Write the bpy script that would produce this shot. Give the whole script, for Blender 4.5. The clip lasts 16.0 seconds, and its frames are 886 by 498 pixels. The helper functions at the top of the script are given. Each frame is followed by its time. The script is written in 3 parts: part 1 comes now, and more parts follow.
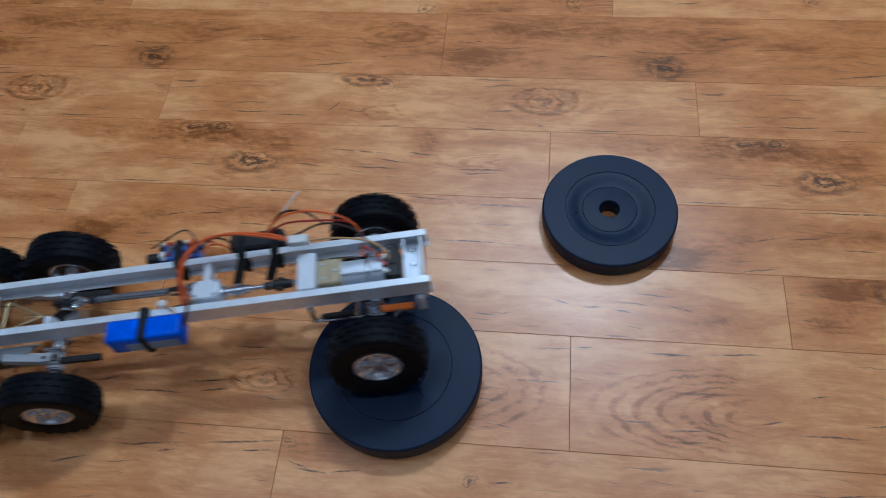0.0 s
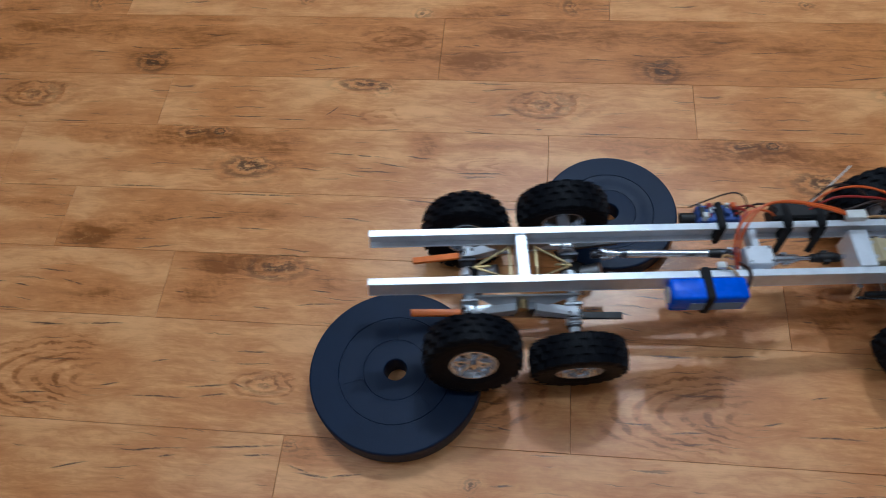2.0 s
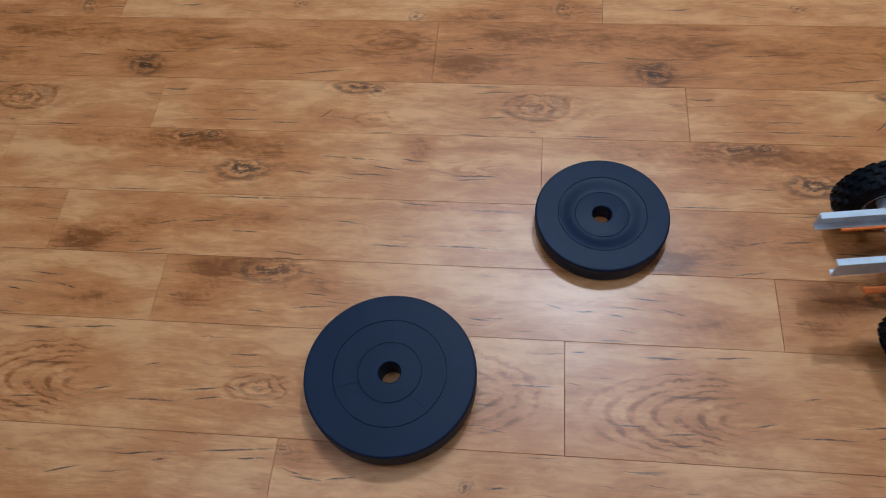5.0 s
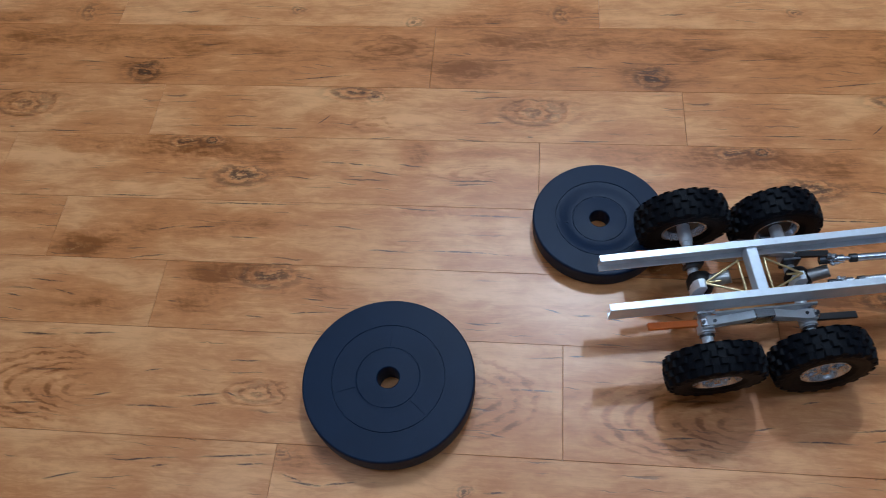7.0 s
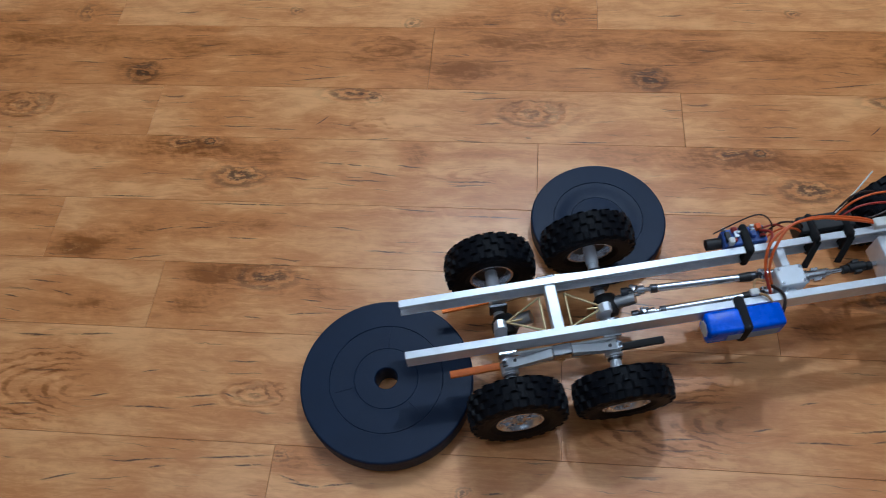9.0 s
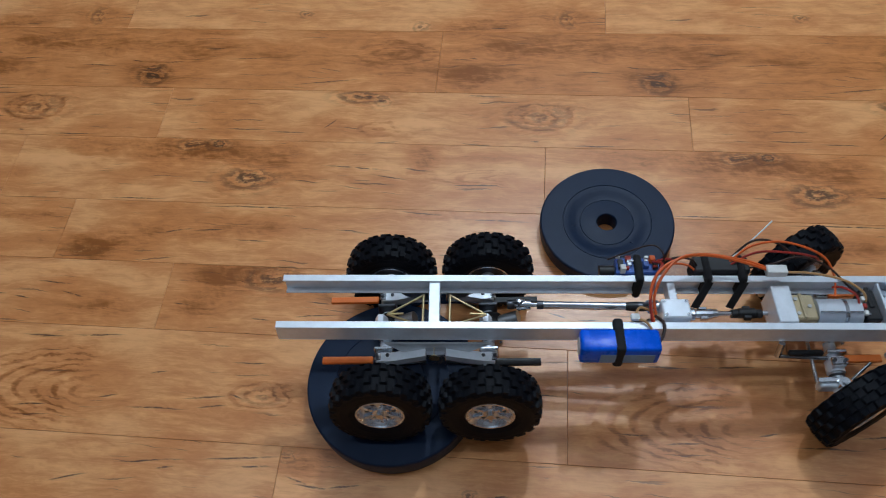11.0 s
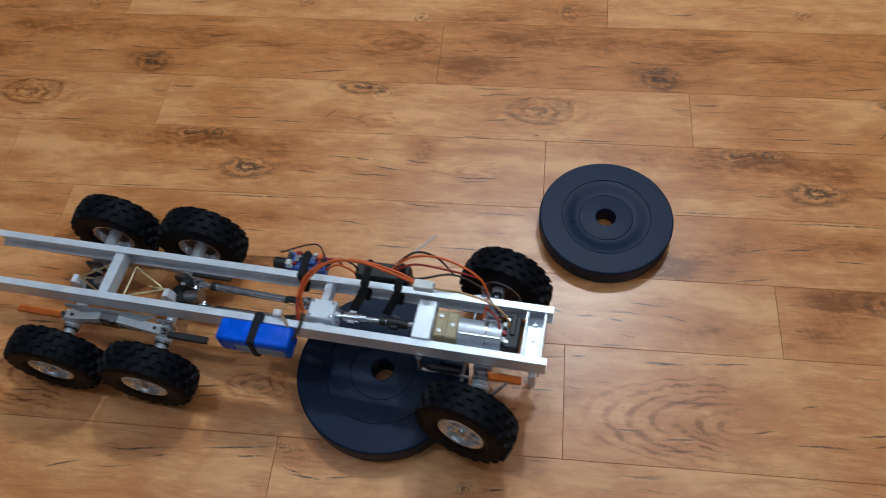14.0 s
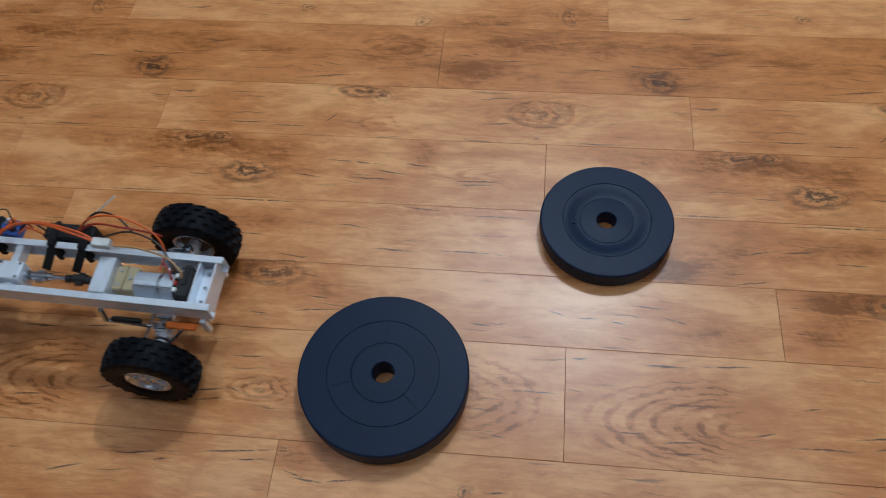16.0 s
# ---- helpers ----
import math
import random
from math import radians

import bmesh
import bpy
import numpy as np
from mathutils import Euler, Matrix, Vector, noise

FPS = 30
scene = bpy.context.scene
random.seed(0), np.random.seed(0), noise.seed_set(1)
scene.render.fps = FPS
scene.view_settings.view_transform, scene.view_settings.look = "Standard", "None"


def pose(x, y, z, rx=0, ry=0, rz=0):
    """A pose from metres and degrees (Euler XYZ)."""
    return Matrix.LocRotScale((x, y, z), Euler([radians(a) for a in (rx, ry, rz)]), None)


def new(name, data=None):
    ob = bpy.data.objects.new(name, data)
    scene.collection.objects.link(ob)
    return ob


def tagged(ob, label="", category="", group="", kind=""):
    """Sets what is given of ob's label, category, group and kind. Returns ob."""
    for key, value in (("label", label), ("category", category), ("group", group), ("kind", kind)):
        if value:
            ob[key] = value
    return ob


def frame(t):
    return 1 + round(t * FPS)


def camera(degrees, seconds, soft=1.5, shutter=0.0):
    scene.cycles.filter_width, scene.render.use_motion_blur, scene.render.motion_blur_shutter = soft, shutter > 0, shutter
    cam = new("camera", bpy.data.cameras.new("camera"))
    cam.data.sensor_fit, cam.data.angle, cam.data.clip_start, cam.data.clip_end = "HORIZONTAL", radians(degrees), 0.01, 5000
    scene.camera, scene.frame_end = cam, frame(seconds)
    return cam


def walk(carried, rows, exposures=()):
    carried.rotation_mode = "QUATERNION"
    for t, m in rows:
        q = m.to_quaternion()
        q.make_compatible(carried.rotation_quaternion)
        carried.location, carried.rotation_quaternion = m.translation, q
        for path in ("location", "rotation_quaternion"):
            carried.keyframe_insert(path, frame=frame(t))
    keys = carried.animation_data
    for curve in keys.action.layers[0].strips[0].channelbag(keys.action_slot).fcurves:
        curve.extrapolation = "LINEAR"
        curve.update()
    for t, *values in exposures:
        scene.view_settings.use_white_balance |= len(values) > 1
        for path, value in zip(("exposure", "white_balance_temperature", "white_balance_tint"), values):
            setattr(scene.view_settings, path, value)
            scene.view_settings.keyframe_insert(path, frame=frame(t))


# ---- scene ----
cam = camera(58.15, 16.0, soft=1.0, shutter=0.5)
walk(cam, [
    (0, pose(0.0042, 0.0035, 0.8916, 30.602, 3.834, 5.461)),
    (0.5, pose(-0.0006, 0.0030, 0.8925, 30.582, 3.670, 5.219)),
    (1, pose(-0.0018, 0.0020, 0.8924, 30.612, 3.680, 5.009)),
    (1.5, pose(0.0013, 0.0023, 0.8931, 30.805, 3.832, 5.101)),
    (2, pose(0.0005, 0.0014, 0.8919, 30.925, 3.773, 5.054)),
    (2.5, pose(0.0030, 0.0044, 0.8961, 30.900, 3.776, 5.031)),
    (3, pose(0.0011, 0.0025, 0.8924, 30.778, 3.830, 5.019)),
    (3.5, pose(0.0001, 0.0021, 0.8925, 30.825, 3.558, 4.807)),
    (4, pose(0.0000, -0.0000, 0.8914, 31.088, 3.346, 4.721)),
    (6.5, pose(0.0018, 0.0007, 0.8938, 31.195, 3.624, 4.617)),
    (7, pose(0.0033, 0.0004, 0.8948, 31.401, 3.592, 4.512)),
    (7.5, pose(0.0030, 0.0014, 0.8951, 31.360, 3.656, 4.588)),
    (8, pose(0.0033, -0.0014, 0.8947, 31.616, 3.643, 4.736)),
    (8.5, pose(0.0020, -0.0011, 0.8962, 31.667, 3.499, 4.435)),
    (9, pose(0.0038, -0.0000, 0.8939, 31.505, 3.508, 4.467)),
    (11.5, pose(0.0048, -0.0007, 0.8975, 31.853, 3.884, 5.025)),
    (12, pose(0.0024, -0.0042, 0.8969, 32.204, 3.810, 4.876)),
    (12.5, pose(0.0029, -0.0059, 0.8963, 32.181, 3.800, 5.063)),
    (13, pose(0.0022, -0.0028, 0.8966, 31.393, 3.643, 5.368)),
    (13.5, pose(0.0101, -0.0016, 0.8902, 31.652, 3.715, 5.778)),
    (14, pose(-0.0004, 0.0032, 0.8993, 30.946, 3.043, 5.587)),
    (14.5, pose(0.0068, 0.0002, 0.8915, 31.829, 3.299, 5.659)),
    (15, pose(0.0065, -0.0010, 0.8933, 32.028, 3.446, 5.575)),
    (15.5, pose(0.0000, 0.0028, 0.9013, 31.041, 2.994, 5.380)),
    (16, pose(0.0005, -0.0009, 0.8968, 31.446, 3.155, 5.587)),
], exposures=[(0.0, 0.05, 5580, 10), (1.2, 0.05, 5660, 10), (2.5, 0.05, 6100, 10), (4.0, 0.05, 5830, 10), (7.5, 0.05, 5630, 10), (9.0, 0.05, 5980, 10), (11.5, 0.05, 6300, 10), (14.5, 0.05, 6400, 10), (16.0, 0.05, 6180, 10)])

# ---- light ----
world = bpy.data.worlds.new("room_air")
scene.world = world
world.use_nodes = True
world.node_tree.nodes["Background"].inputs["Color"].default_value = (0.75, 0.85, 1.0, 1)
world.node_tree.nodes["Background"].inputs["Strength"].default_value = 0.01


def ceiling_bulb(x, y, z, watts, radius, colour):
    lamp = bpy.data.lights.new("ceiling_bulb", "POINT")
    lamp.energy, lamp.shadow_soft_size, lamp.color = watts, radius, colour
    ob = new("ceiling_bulb", lamp)
    ob.location = (x, y, z)
    return ob


COOL = (0.74, 0.885, 1.0)
ceiling_bulb(0.30, 1.65, 2.25, 54, 0.045, COOL)
ceiling_bulb(-0.20, 1.78, 2.25, 21, 0.05, COOL)
ceiling_bulb(0.85, 0.40, 2.20, 14.5, 0.04, COOL)
ceiling_bulb(-0.85, 0.30, 2.20, 16, 0.04, COOL)

# added soft fill from behind the camera; no window is known there
fill_lamp = bpy.data.lights.new("window_daylight", "AREA")
fill_lamp.shape, fill_lamp.size, fill_lamp.size_y, fill_lamp.energy, fill_lamp.color = "RECTANGLE", 1.3, 1.15, 2.6, (0.74, 0.88, 1.0)
new("window_daylight", fill_lamp).matrix_world = pose(-0.2, -1.95, 1.575, 90)


# ---- materials ----
class Graph:
    """Small helper to write node materials as formulas."""

    def __init__(self, name):
        self.mat = bpy.data.materials.new(name)
        self.mat.use_nodes = True
        self.nt = self.mat.node_tree
        self.bsdf = self.nt.nodes["Principled BSDF"]

    def put(self, socket, value):
        if isinstance(value, bpy.types.NodeSocket):
            self.nt.links.new(value, socket)
        else:
            socket.default_value = value

    def math(self, op, a, b=0.0, c=0.0, clamp=False):
        n = self.nt.nodes.new("ShaderNodeMath")
        n.operation, n.use_clamp = op, clamp
        for s, v in zip(n.inputs, (a, b, c)):
            self.put(s, v)
        return n.outputs[0]

    def add(self, *v):
        r = v[0]
        for w in v[1:]:
            r = self.math("ADD", r, w)
        return r

    def mul(self, *v):
        r = v[0]
        for w in v[1:]:
            r = self.math("MULTIPLY", r, w)
        return r

    def sub(self, a, b):
        return self.math("SUBTRACT", a, b)

    def vec(self, x, y, z):
        n = self.nt.nodes.new("ShaderNodeCombineXYZ")
        for s, v in zip(n.inputs, (x, y, z)):
            self.put(s, v)
        return n.outputs[0]

    def split(self, v):
        n = self.nt.nodes.new("ShaderNodeSeparateXYZ")
        self.put(n.inputs[0], v)
        return n.outputs

    def coord(self, kind="Object"):
        return self.nt.nodes.new("ShaderNodeTexCoord").outputs[kind]

    def noise(self, v, scale=1.0, detail=2.0, rough=0.5, dist=0.0):
        n = self.nt.nodes.new("ShaderNodeTexNoise")
        self.put(n.inputs["Vector"], v)
        for k, x in (("Scale", scale), ("Detail", detail), ("Roughness", rough), ("Distortion", dist)):
            n.inputs[k].default_value = x
        return n.outputs["Fac"]

    def line_noise(self, w, scale, detail=2.0):
        n = self.nt.nodes.new("ShaderNodeTexNoise")
        n.noise_dimensions = "1D"
        self.put(n.inputs["W"], w)
        n.inputs["Scale"].default_value, n.inputs["Detail"].default_value = scale, detail
        return n.outputs["Fac"]

    def step(self, v, a, b, lo=0.0, hi=1.0):
        n = self.nt.nodes.new("ShaderNodeMapRange")
        n.interpolation_type = "SMOOTHSTEP"
        for s, x in zip(n.inputs, (v, a, b, lo, hi)):
            self.put(s, x)
        return n.outputs[0]

    def mix(self, f, a, b, how="MIX"):
        n = self.nt.nodes.new("ShaderNodeMix")
        n.data_type, n.blend_type = "RGBA", how
        for s, v in ((n.inputs[0], f), (n.inputs[6], a), (n.inputs[7], b)):
            self.put(s, (*v, 1) if isinstance(v, tuple) else v)
        return n.outputs[2]

    def bump(self, h, dist, strength=1.0):
        n = self.nt.nodes.new("ShaderNodeBump")
        n.inputs["Strength"].default_value, n.inputs["Distance"].default_value = strength, dist
        self.put(n.inputs["Height"], h)
        self.put(self.bsdf.inputs["Normal"], n.outputs[0])

    def done(self, colour, rough, metal=0.0, spec=0.5):
        self.put(self.bsdf.inputs["Base Color"], (*colour, 1) if isinstance(colour, tuple) else colour)
        self.put(self.bsdf.inputs["Roughness"], rough)
        self.put(self.bsdf.inputs["Metallic"], metal)
        self.bsdf.inputs["Specular IOR Level"].default_value = spec
        return self.mat


def surface(name, colour, rough, metal=0.0, vary=0.15, scale=60.0, relief=0.0, spec=0.5):
    """Plain material with mottling at two scales."""
    g = Graph(name)
    p = g.coord()
    n1, n2 = g.noise(p, scale * 0.2, 3), g.noise(p, scale, 4, 0.6)
    f = g.add(g.mul(g.sub(n1, 0.5), 1.4), g.mul(g.sub(n2, 0.5), 1.0))
    dark = tuple(c * (1 - vary) for c in colour)
    light = tuple(min(1, c * (1 + vary)) for c in colour)
    col = g.mix(g.step(f, -0.35, 0.35), dark, light)
    if relief:
        g.bump(n2, relief)
    return g.done(col, g.add(rough, g.mul(g.sub(n2, 0.5), 0.25)), metal, spec)


def laminate(seed, tone, knots, blots, arches, cracks):
    """Printed oak strip: soft figure, knots, brown smudges, arched rings and short dark cracks, in metres on the strip."""
    g = Graph("oak_laminate")
    x, y, z = g.split(g.coord())
    warp = g.sub(g.noise(g.vec(g.mul(x, 9.0), g.mul(y, 26.0), seed), 1.0, 2), 0.5)
    warp2 = g.sub(g.noise(g.vec(g.mul(x, 45.0), g.mul(y, 80.0), seed + 7.0), 1.0, 3, 0.6), 0.5)
    bent = g.vec(g.add(x, g.mul(warp, 0.030), g.mul(warp2, 0.020)), g.add(y, g.mul(warp, 0.016), g.mul(warp2, 0.012)), 0.0)
    wavy = g.vec(x, g.add(y, g.mul(warp, 0.006), g.mul(warp2, 0.0035)), 0.0)

    def oval(source, u, v, a, b, turn=0.0):
        n = g.nt.nodes.new("ShaderNodeMapping")
        n.vector_type = "TEXTURE"
        g.put(n.inputs["Vector"], source)
        n.inputs["Location"].default_value = (u, v, 0)
        n.inputs["Rotation"].default_value = (0, 0, radians(turn))
        n.inputs["Scale"].default_value = (a, b, 1)
        m = g.nt.nodes.new("ShaderNodeVectorMath")
        m.operation = "LENGTH"
        g.put(m.inputs[0], n.outputs[0])
        return m.outputs["Value"], n.outputs[0]

    patchy = g.noise(g.vec(g.mul(x, 85.0), g.mul(y, 150.0), seed + 3.0), 1.0, 3, 0.65)
    cloud = g.noise(g.vec(g.mul(x, 7.0), g.mul(y, 16.0), seed + 11.0), 1.0, 3)
    fleck = g.noise(g.vec(g.mul(x, 26.0), g.mul(g.add(y, g.mul(warp, 0.02)), 75.0), seed + 31.0), 1.0, 3, 0.65)
    flame = g.noise(g.vec(g.mul(g.add(x, g.mul(warp2, 0.02)), 11.0), g.mul(g.add(y, g.mul(warp, 0.03)), 62.0), seed + 41.0), 1.0, 4, 0.6, 1.2)
    streak = g.noise(g.vec(g.mul(g.add(x, g.mul(warp2, 0.03), g.mul(y, 0.4)), 34.0), g.mul(g.add(y, g.mul(warp, 0.04), g.mul(warp2, 0.010)), 190.0), seed + 53.0), 1.0, 3, 0.6, 0.8)
    feather = g.noise(g.vec(g.mul(g.add(x, g.mul(y, 0.5)), 120.0), g.mul(y, 30.0), seed + 17.0), 1.0, 2, 0.6)
    field, near, core, stain, ring, split = y, 0.0, 0.0, 0.0, 0.0, 0.0
    for u, v, a, b, dark in knots:
        d, _ = oval(bent, u, v, a, b)
        bell = g.math("EXPONENT", g.mul(d, d, -1.0))
        field = g.add(field, g.mul(bell, 1.6 * b))
        near = g.add(near, bell)
        curl = g.mul(g.math("SINE", g.add(g.mul(d, 9.0), g.mul(warp, 14.0), g.mul(warp2, 10.0))), 0.12)
        core = g.add(core, g.mul(bell, dark, g.step(g.add(g.mul(patchy, 0.6), g.mul(streak, 0.45), curl), 0.40, 0.68)))
    for u, v, a, b, strength in blots:
        d, _ = oval(bent, u, v, a, b)
        stain = g.add(stain, g.mul(g.math("EXPONENT", g.mul(d, d, -1.0)), strength))
    for u, v, a, b, count, side, strength in arches:
        d, at = oval(bent, u, v, a, b)
        wave = g.math("SINE", g.add(g.mul(d, 6.283 * count), g.mul(warp, 4.0), g.mul(warp2, 3.0)))
        wave = g.mul(g.step(wave, -0.1, 1.0), g.step(d, 1.15, 0.75), g.step(fleck, 0.30, 0.60), strength)
        if side:
            wave = g.mul(wave, g.step(g.mul(g.split(at)[0], side), 0.05, -0.25))
        ring = g.add(ring, wave)
    for u, v, a, turn in cracks:
        d, _ = oval(wavy, u, v, a, 0.0015, turn)
        split = g.math("MAXIMUM", split, g.step(d, 1.0, 0.25))
    split = g.mul(split, g.step(patchy, 0.30, 0.54))
    rings = g.line_noise(g.add(field, g.mul(warp, 0.035), 0.37 * seed), 120.0, 2.0)
    bands = g.line_noise(g.add(field, g.mul(warp, 0.045), 0.53 * seed), 30.0, 1.0)
    fibre = g.noise(g.vec(g.mul(x, 14.0), g.mul(y, 380.0), seed), 1.0, 3, 0.6)
    pores = g.noise(g.vec(g.mul(x, 45.0), g.mul(y, 900.0), seed), 1.0, 2, 0.6)
    crack = g.noise(g.vec(g.mul(x, 11.0), g.mul(g.add(y, g.mul(warp, 0.020), g.mul(warp2, 0.006)), 260.0), seed + 5.0), 1.0, 1.5)
    crack = g.mul(g.step(crack, 0.660, 0.710), g.step(cloud, 0.44, 0.58))
    lot = g.nt.nodes.new("ShaderNodeObjectInfo").outputs["Random"]
    stain = g.mul(stain, 0.78)
    f = g.add(0.33 + tone, g.mul(g.sub(lot, 0.5), 0.10), g.mul(g.sub(rings, 0.5), g.add(0.10, g.mul(near, 0.40))), g.mul(g.sub(bands, 0.5), 0.34),
              g.mul(g.sub(fibre, 0.5), 0.26), g.mul(g.sub(pores, 0.5), 0.24), g.mul(g.sub(cloud, 0.5), 1.25), g.mul(g.sub(fleck, 0.5), 0.60), g.mul(g.sub(flame, 0.5), 0.55), g.mul(g.sub(streak, 0.5), 0.50),
              g.mul(stain, g.add(-0.50, g.mul(cloud, 0.6), g.mul(fleck, 1.0), g.mul(feather, 0.9), g.mul(streak, 0.9))), ring)
    col = g.mix(g.step(f, -0.10, 0.62), (0.90, 0.442, 0.176), (0.640, 0.232, 0.066))
    col = g.mix(g.step(f, 0.50, 1.10), col, (0.310, 0.090, 0.011))
    col = g.mix(g.math("MINIMUM", g.mul(core, 0.85), 0.88), col, (0.085, 0.032, 0.010))
    pale = g.mul(g.step(near, 0.25, 0.85), g.step(patchy, 0.48, 0.32), 0.30)
    col = g.mix(pale, col, (0.84, 0.48, 0.20))
    col = g.mix(g.math("MINIMUM", g.add(g.mul(split, 0.92), g.mul(crack, 0.60)), 0.92), col, (0.075, 0.032, 0.015))
    g.bump(g.add(g.mul(fibre, 0.5), g.mul(rings, 0.2), g.mul(crack, -1.0)), 0.00025, 0.5)
    rough = g.add(0.295, g.mul(g.sub(fibre, 0.5), 0.12), g.mul(cloud, 0.09))
    return g.done(col, rough, 0.0, 0.58)


def rubber(name, colour, rough, spec):
    g = Graph(name)
    p = g.coord()
    n1, n2, n3 = g.noise(p, 25, 3), g.noise(p, 900, 2), g.noise(p, 160, 4, 0.7)
    col = g.mix(n1, tuple(c * 0.82 for c in colour), tuple(c * 1.18 for c in colour))
    col = g.mix(g.mul(g.step(n3, 0.60, 0.78), 0.12), col, (0.05, 0.06, 0.08))
    g.bump(g.add(n2, g.mul(n3, 0.6)), 0.0002, 0.6)
    return g.done(col, g.add(rough, g.mul(g.sub(n3, 0.5), 0.2)), 0.0, spec)


def brushed(name, colour, rough, metal=1.0):
    g = Graph(name)
    x, y, z = g.split(g.coord())
    n = g.noise(g.vec(g.mul(x, 40.0), g.mul(y, 900.0), g.mul(z, 900.0)), 1.0, 3)
    m = g.noise(g.coord(), 45.0, 4, 0.65)
    col = g.mix(g.step(m, 0.35, 0.75), colour, tuple(c * 0.86 for c in colour))
    g.bump(n, 0.00006, 0.3)
    return g.done(col, g.add(rough, g.mul(g.sub(m, 0.5), 0.14)), metal)


VINYL = rubber("blue_black_vinyl", (0.0030, 0.0138, 0.042), 0.46, 0.20)
TYRE = rubber("tyre_rubber", (0.0030, 0.0038, 0.0068), 0.58, 0.14)
ALU = brushed("brushed_aluminium", (0.86, 0.92, 1.0), 0.32, 0.28)
STEEL = brushed("bright_steel", (0.62, 0.66, 0.72), 0.25)
RIM = brushed("satin_rim", (0.78, 0.84, 0.93), 0.27, 0.85)
BRASS = brushed("brass_rod", (0.78, 0.62, 0.34), 0.32)
GUNMETAL = brushed("gunmetal", (0.10, 0.105, 0.12), 0.40)
GREY_ALU = brushed("dull_aluminium", (0.55, 0.56, 0.58), 0.42)
BLACK = surface("black_plastic", (0.009, 0.009, 0.011), 0.5)
CLOTH = surface("black_webbing", (0.010, 0.010, 0.012), 0.9, scale=400, relief=0.0004)
BLUE = surface("blue_shrink_wrap", (0.001, 0.12, 0.88), 0.28, vary=0.2, relief=0.0008, spec=0.18)
LABEL = surface("grey_blue_label", (0.16, 0.34, 0.60), 0.4)
ORANGE = surface("orange_plastic", (0.95, 0.20, 0.025), 0.45)
WIRE_O = surface("orange_wire", (0.80, 0.13, 0.02), 0.45)
WIRE_R = surface("red_wire", (0.40, 0.03, 0.02), 0.45)
WIRE_B = surface("brown_black_wire", (0.035, 0.015, 0.010), 0.5)
WIRE_T = surface("tan_wire", (0.55, 0.30, 0.12), 0.5)
WHITE = surface("white_nylon", (0.80, 0.80, 0.78), 0.4)
BEIGE = surface("beige_gear_plastic", (0.50, 0.40, 0.24), 0.5)
MOTOR = brushed("motor_can", (0.66, 0.71, 0.78), 0.42, 0.6)
PLASTER = surface("cream_plaster", (0.20, 0.19, 0.19), 0.9, vary=0.04, scale=12, relief=0.001)
CEILING = surface("white_ceiling_paint", (0.36, 0.37, 0.38), 0.9, vary=0.03, scale=12)
SCREED = surface("grey_underlay", (0.16, 0.09, 0.05), 0.9)
PCB = surface("blue_circuit", (0.05, 0.12, 0.42), 0.4, vary=0.5, scale=300)


# ---- mesh helpers ----
def mesh_of(name, bm, material, smooth=False):
    me = bpy.data.meshes.new(name)
    bmesh.ops.recalc_face_normals(bm, faces=bm.faces)
    bm.to_mesh(me)
    bm.free()
    me.materials.append(material)
    if smooth:
        me.polygons.foreach_set("use_smooth", [True] * len(me.polygons))
        me.set_sharp_from_angle(angle=radians(38))
    return me


def part(name, bm, material, parent=None, label="", smooth=True, m=None):
    ob = new(name, mesh_of(name, bm, material, smooth))
    if parent is not None:
        ob.parent = parent
    if m is not None:
        ob.matrix_basis = m
    return tagged(ob, label)


def box(x0, x1, y0, y1, z0, z1, bevel=0.0008, bm=None, turn=None, segments=1):
    bm = bm or bmesh.new()
    made = bmesh.ops.create_cube(bm, size=1)["verts"]
    for v in made:
        v.co = Vector(((x0 + x1) / 2 + v.co.x * (x1 - x0), (y0 + y1) / 2 + v.co.y * (y1 - y0), (z0 + z1) / 2 + v.co.z * (z1 - z0)))
    if turn is not None:
        bmesh.ops.transform(bm, matrix=turn, verts=made)
    if bevel:
        edges = list({e for v in made for e in v.link_edges})
        bmesh.ops.bevel(bm, geom=edges, offset=bevel, segments=segments, profile=0.5, affect="EDGES")
    return bm


def rod(a, b, r, bm=None, n=12, r2=None):
    """Cylinder or cone from a to b."""
    bm = bm or bmesh.new()
    a, b = Vector(a), Vector(b)
    q = (b - a).to_track_quat("Z", "Y").to_matrix().to_4x4()
    bmesh.ops.create_cone(bm, cap_ends=True, segments=n, radius1=r, radius2=r if r2 is None else r2, depth=(b - a).length,
                          matrix=Matrix.Translation((a + b) / 2) @ q)
    return bm


def lathe(profile, n=48, bm=None, axis="Z"):
    """Closed ring of (radius, height) pairs swept round the axis."""
    bm = bm or bmesh.new()
    rings = []
    for i in range(n):
        a = 2 * math.pi * i / n
        ring = []
        for r, h in profile:
            p = (r * math.cos(a), r * math.sin(a), h) if axis == "Z" else (r * math.cos(a), h, r * math.sin(a))
            ring.append(bm.verts.new(p))
        rings.append(ring)
    k = len(profile)
    for i in range(n):
        u, v = rings[i], rings[(i + 1) % n]
        for j in range(k):
            bm.faces.new((u[j], v[j], v[(j + 1) % k], u[(j + 1) % k]))
    return bm


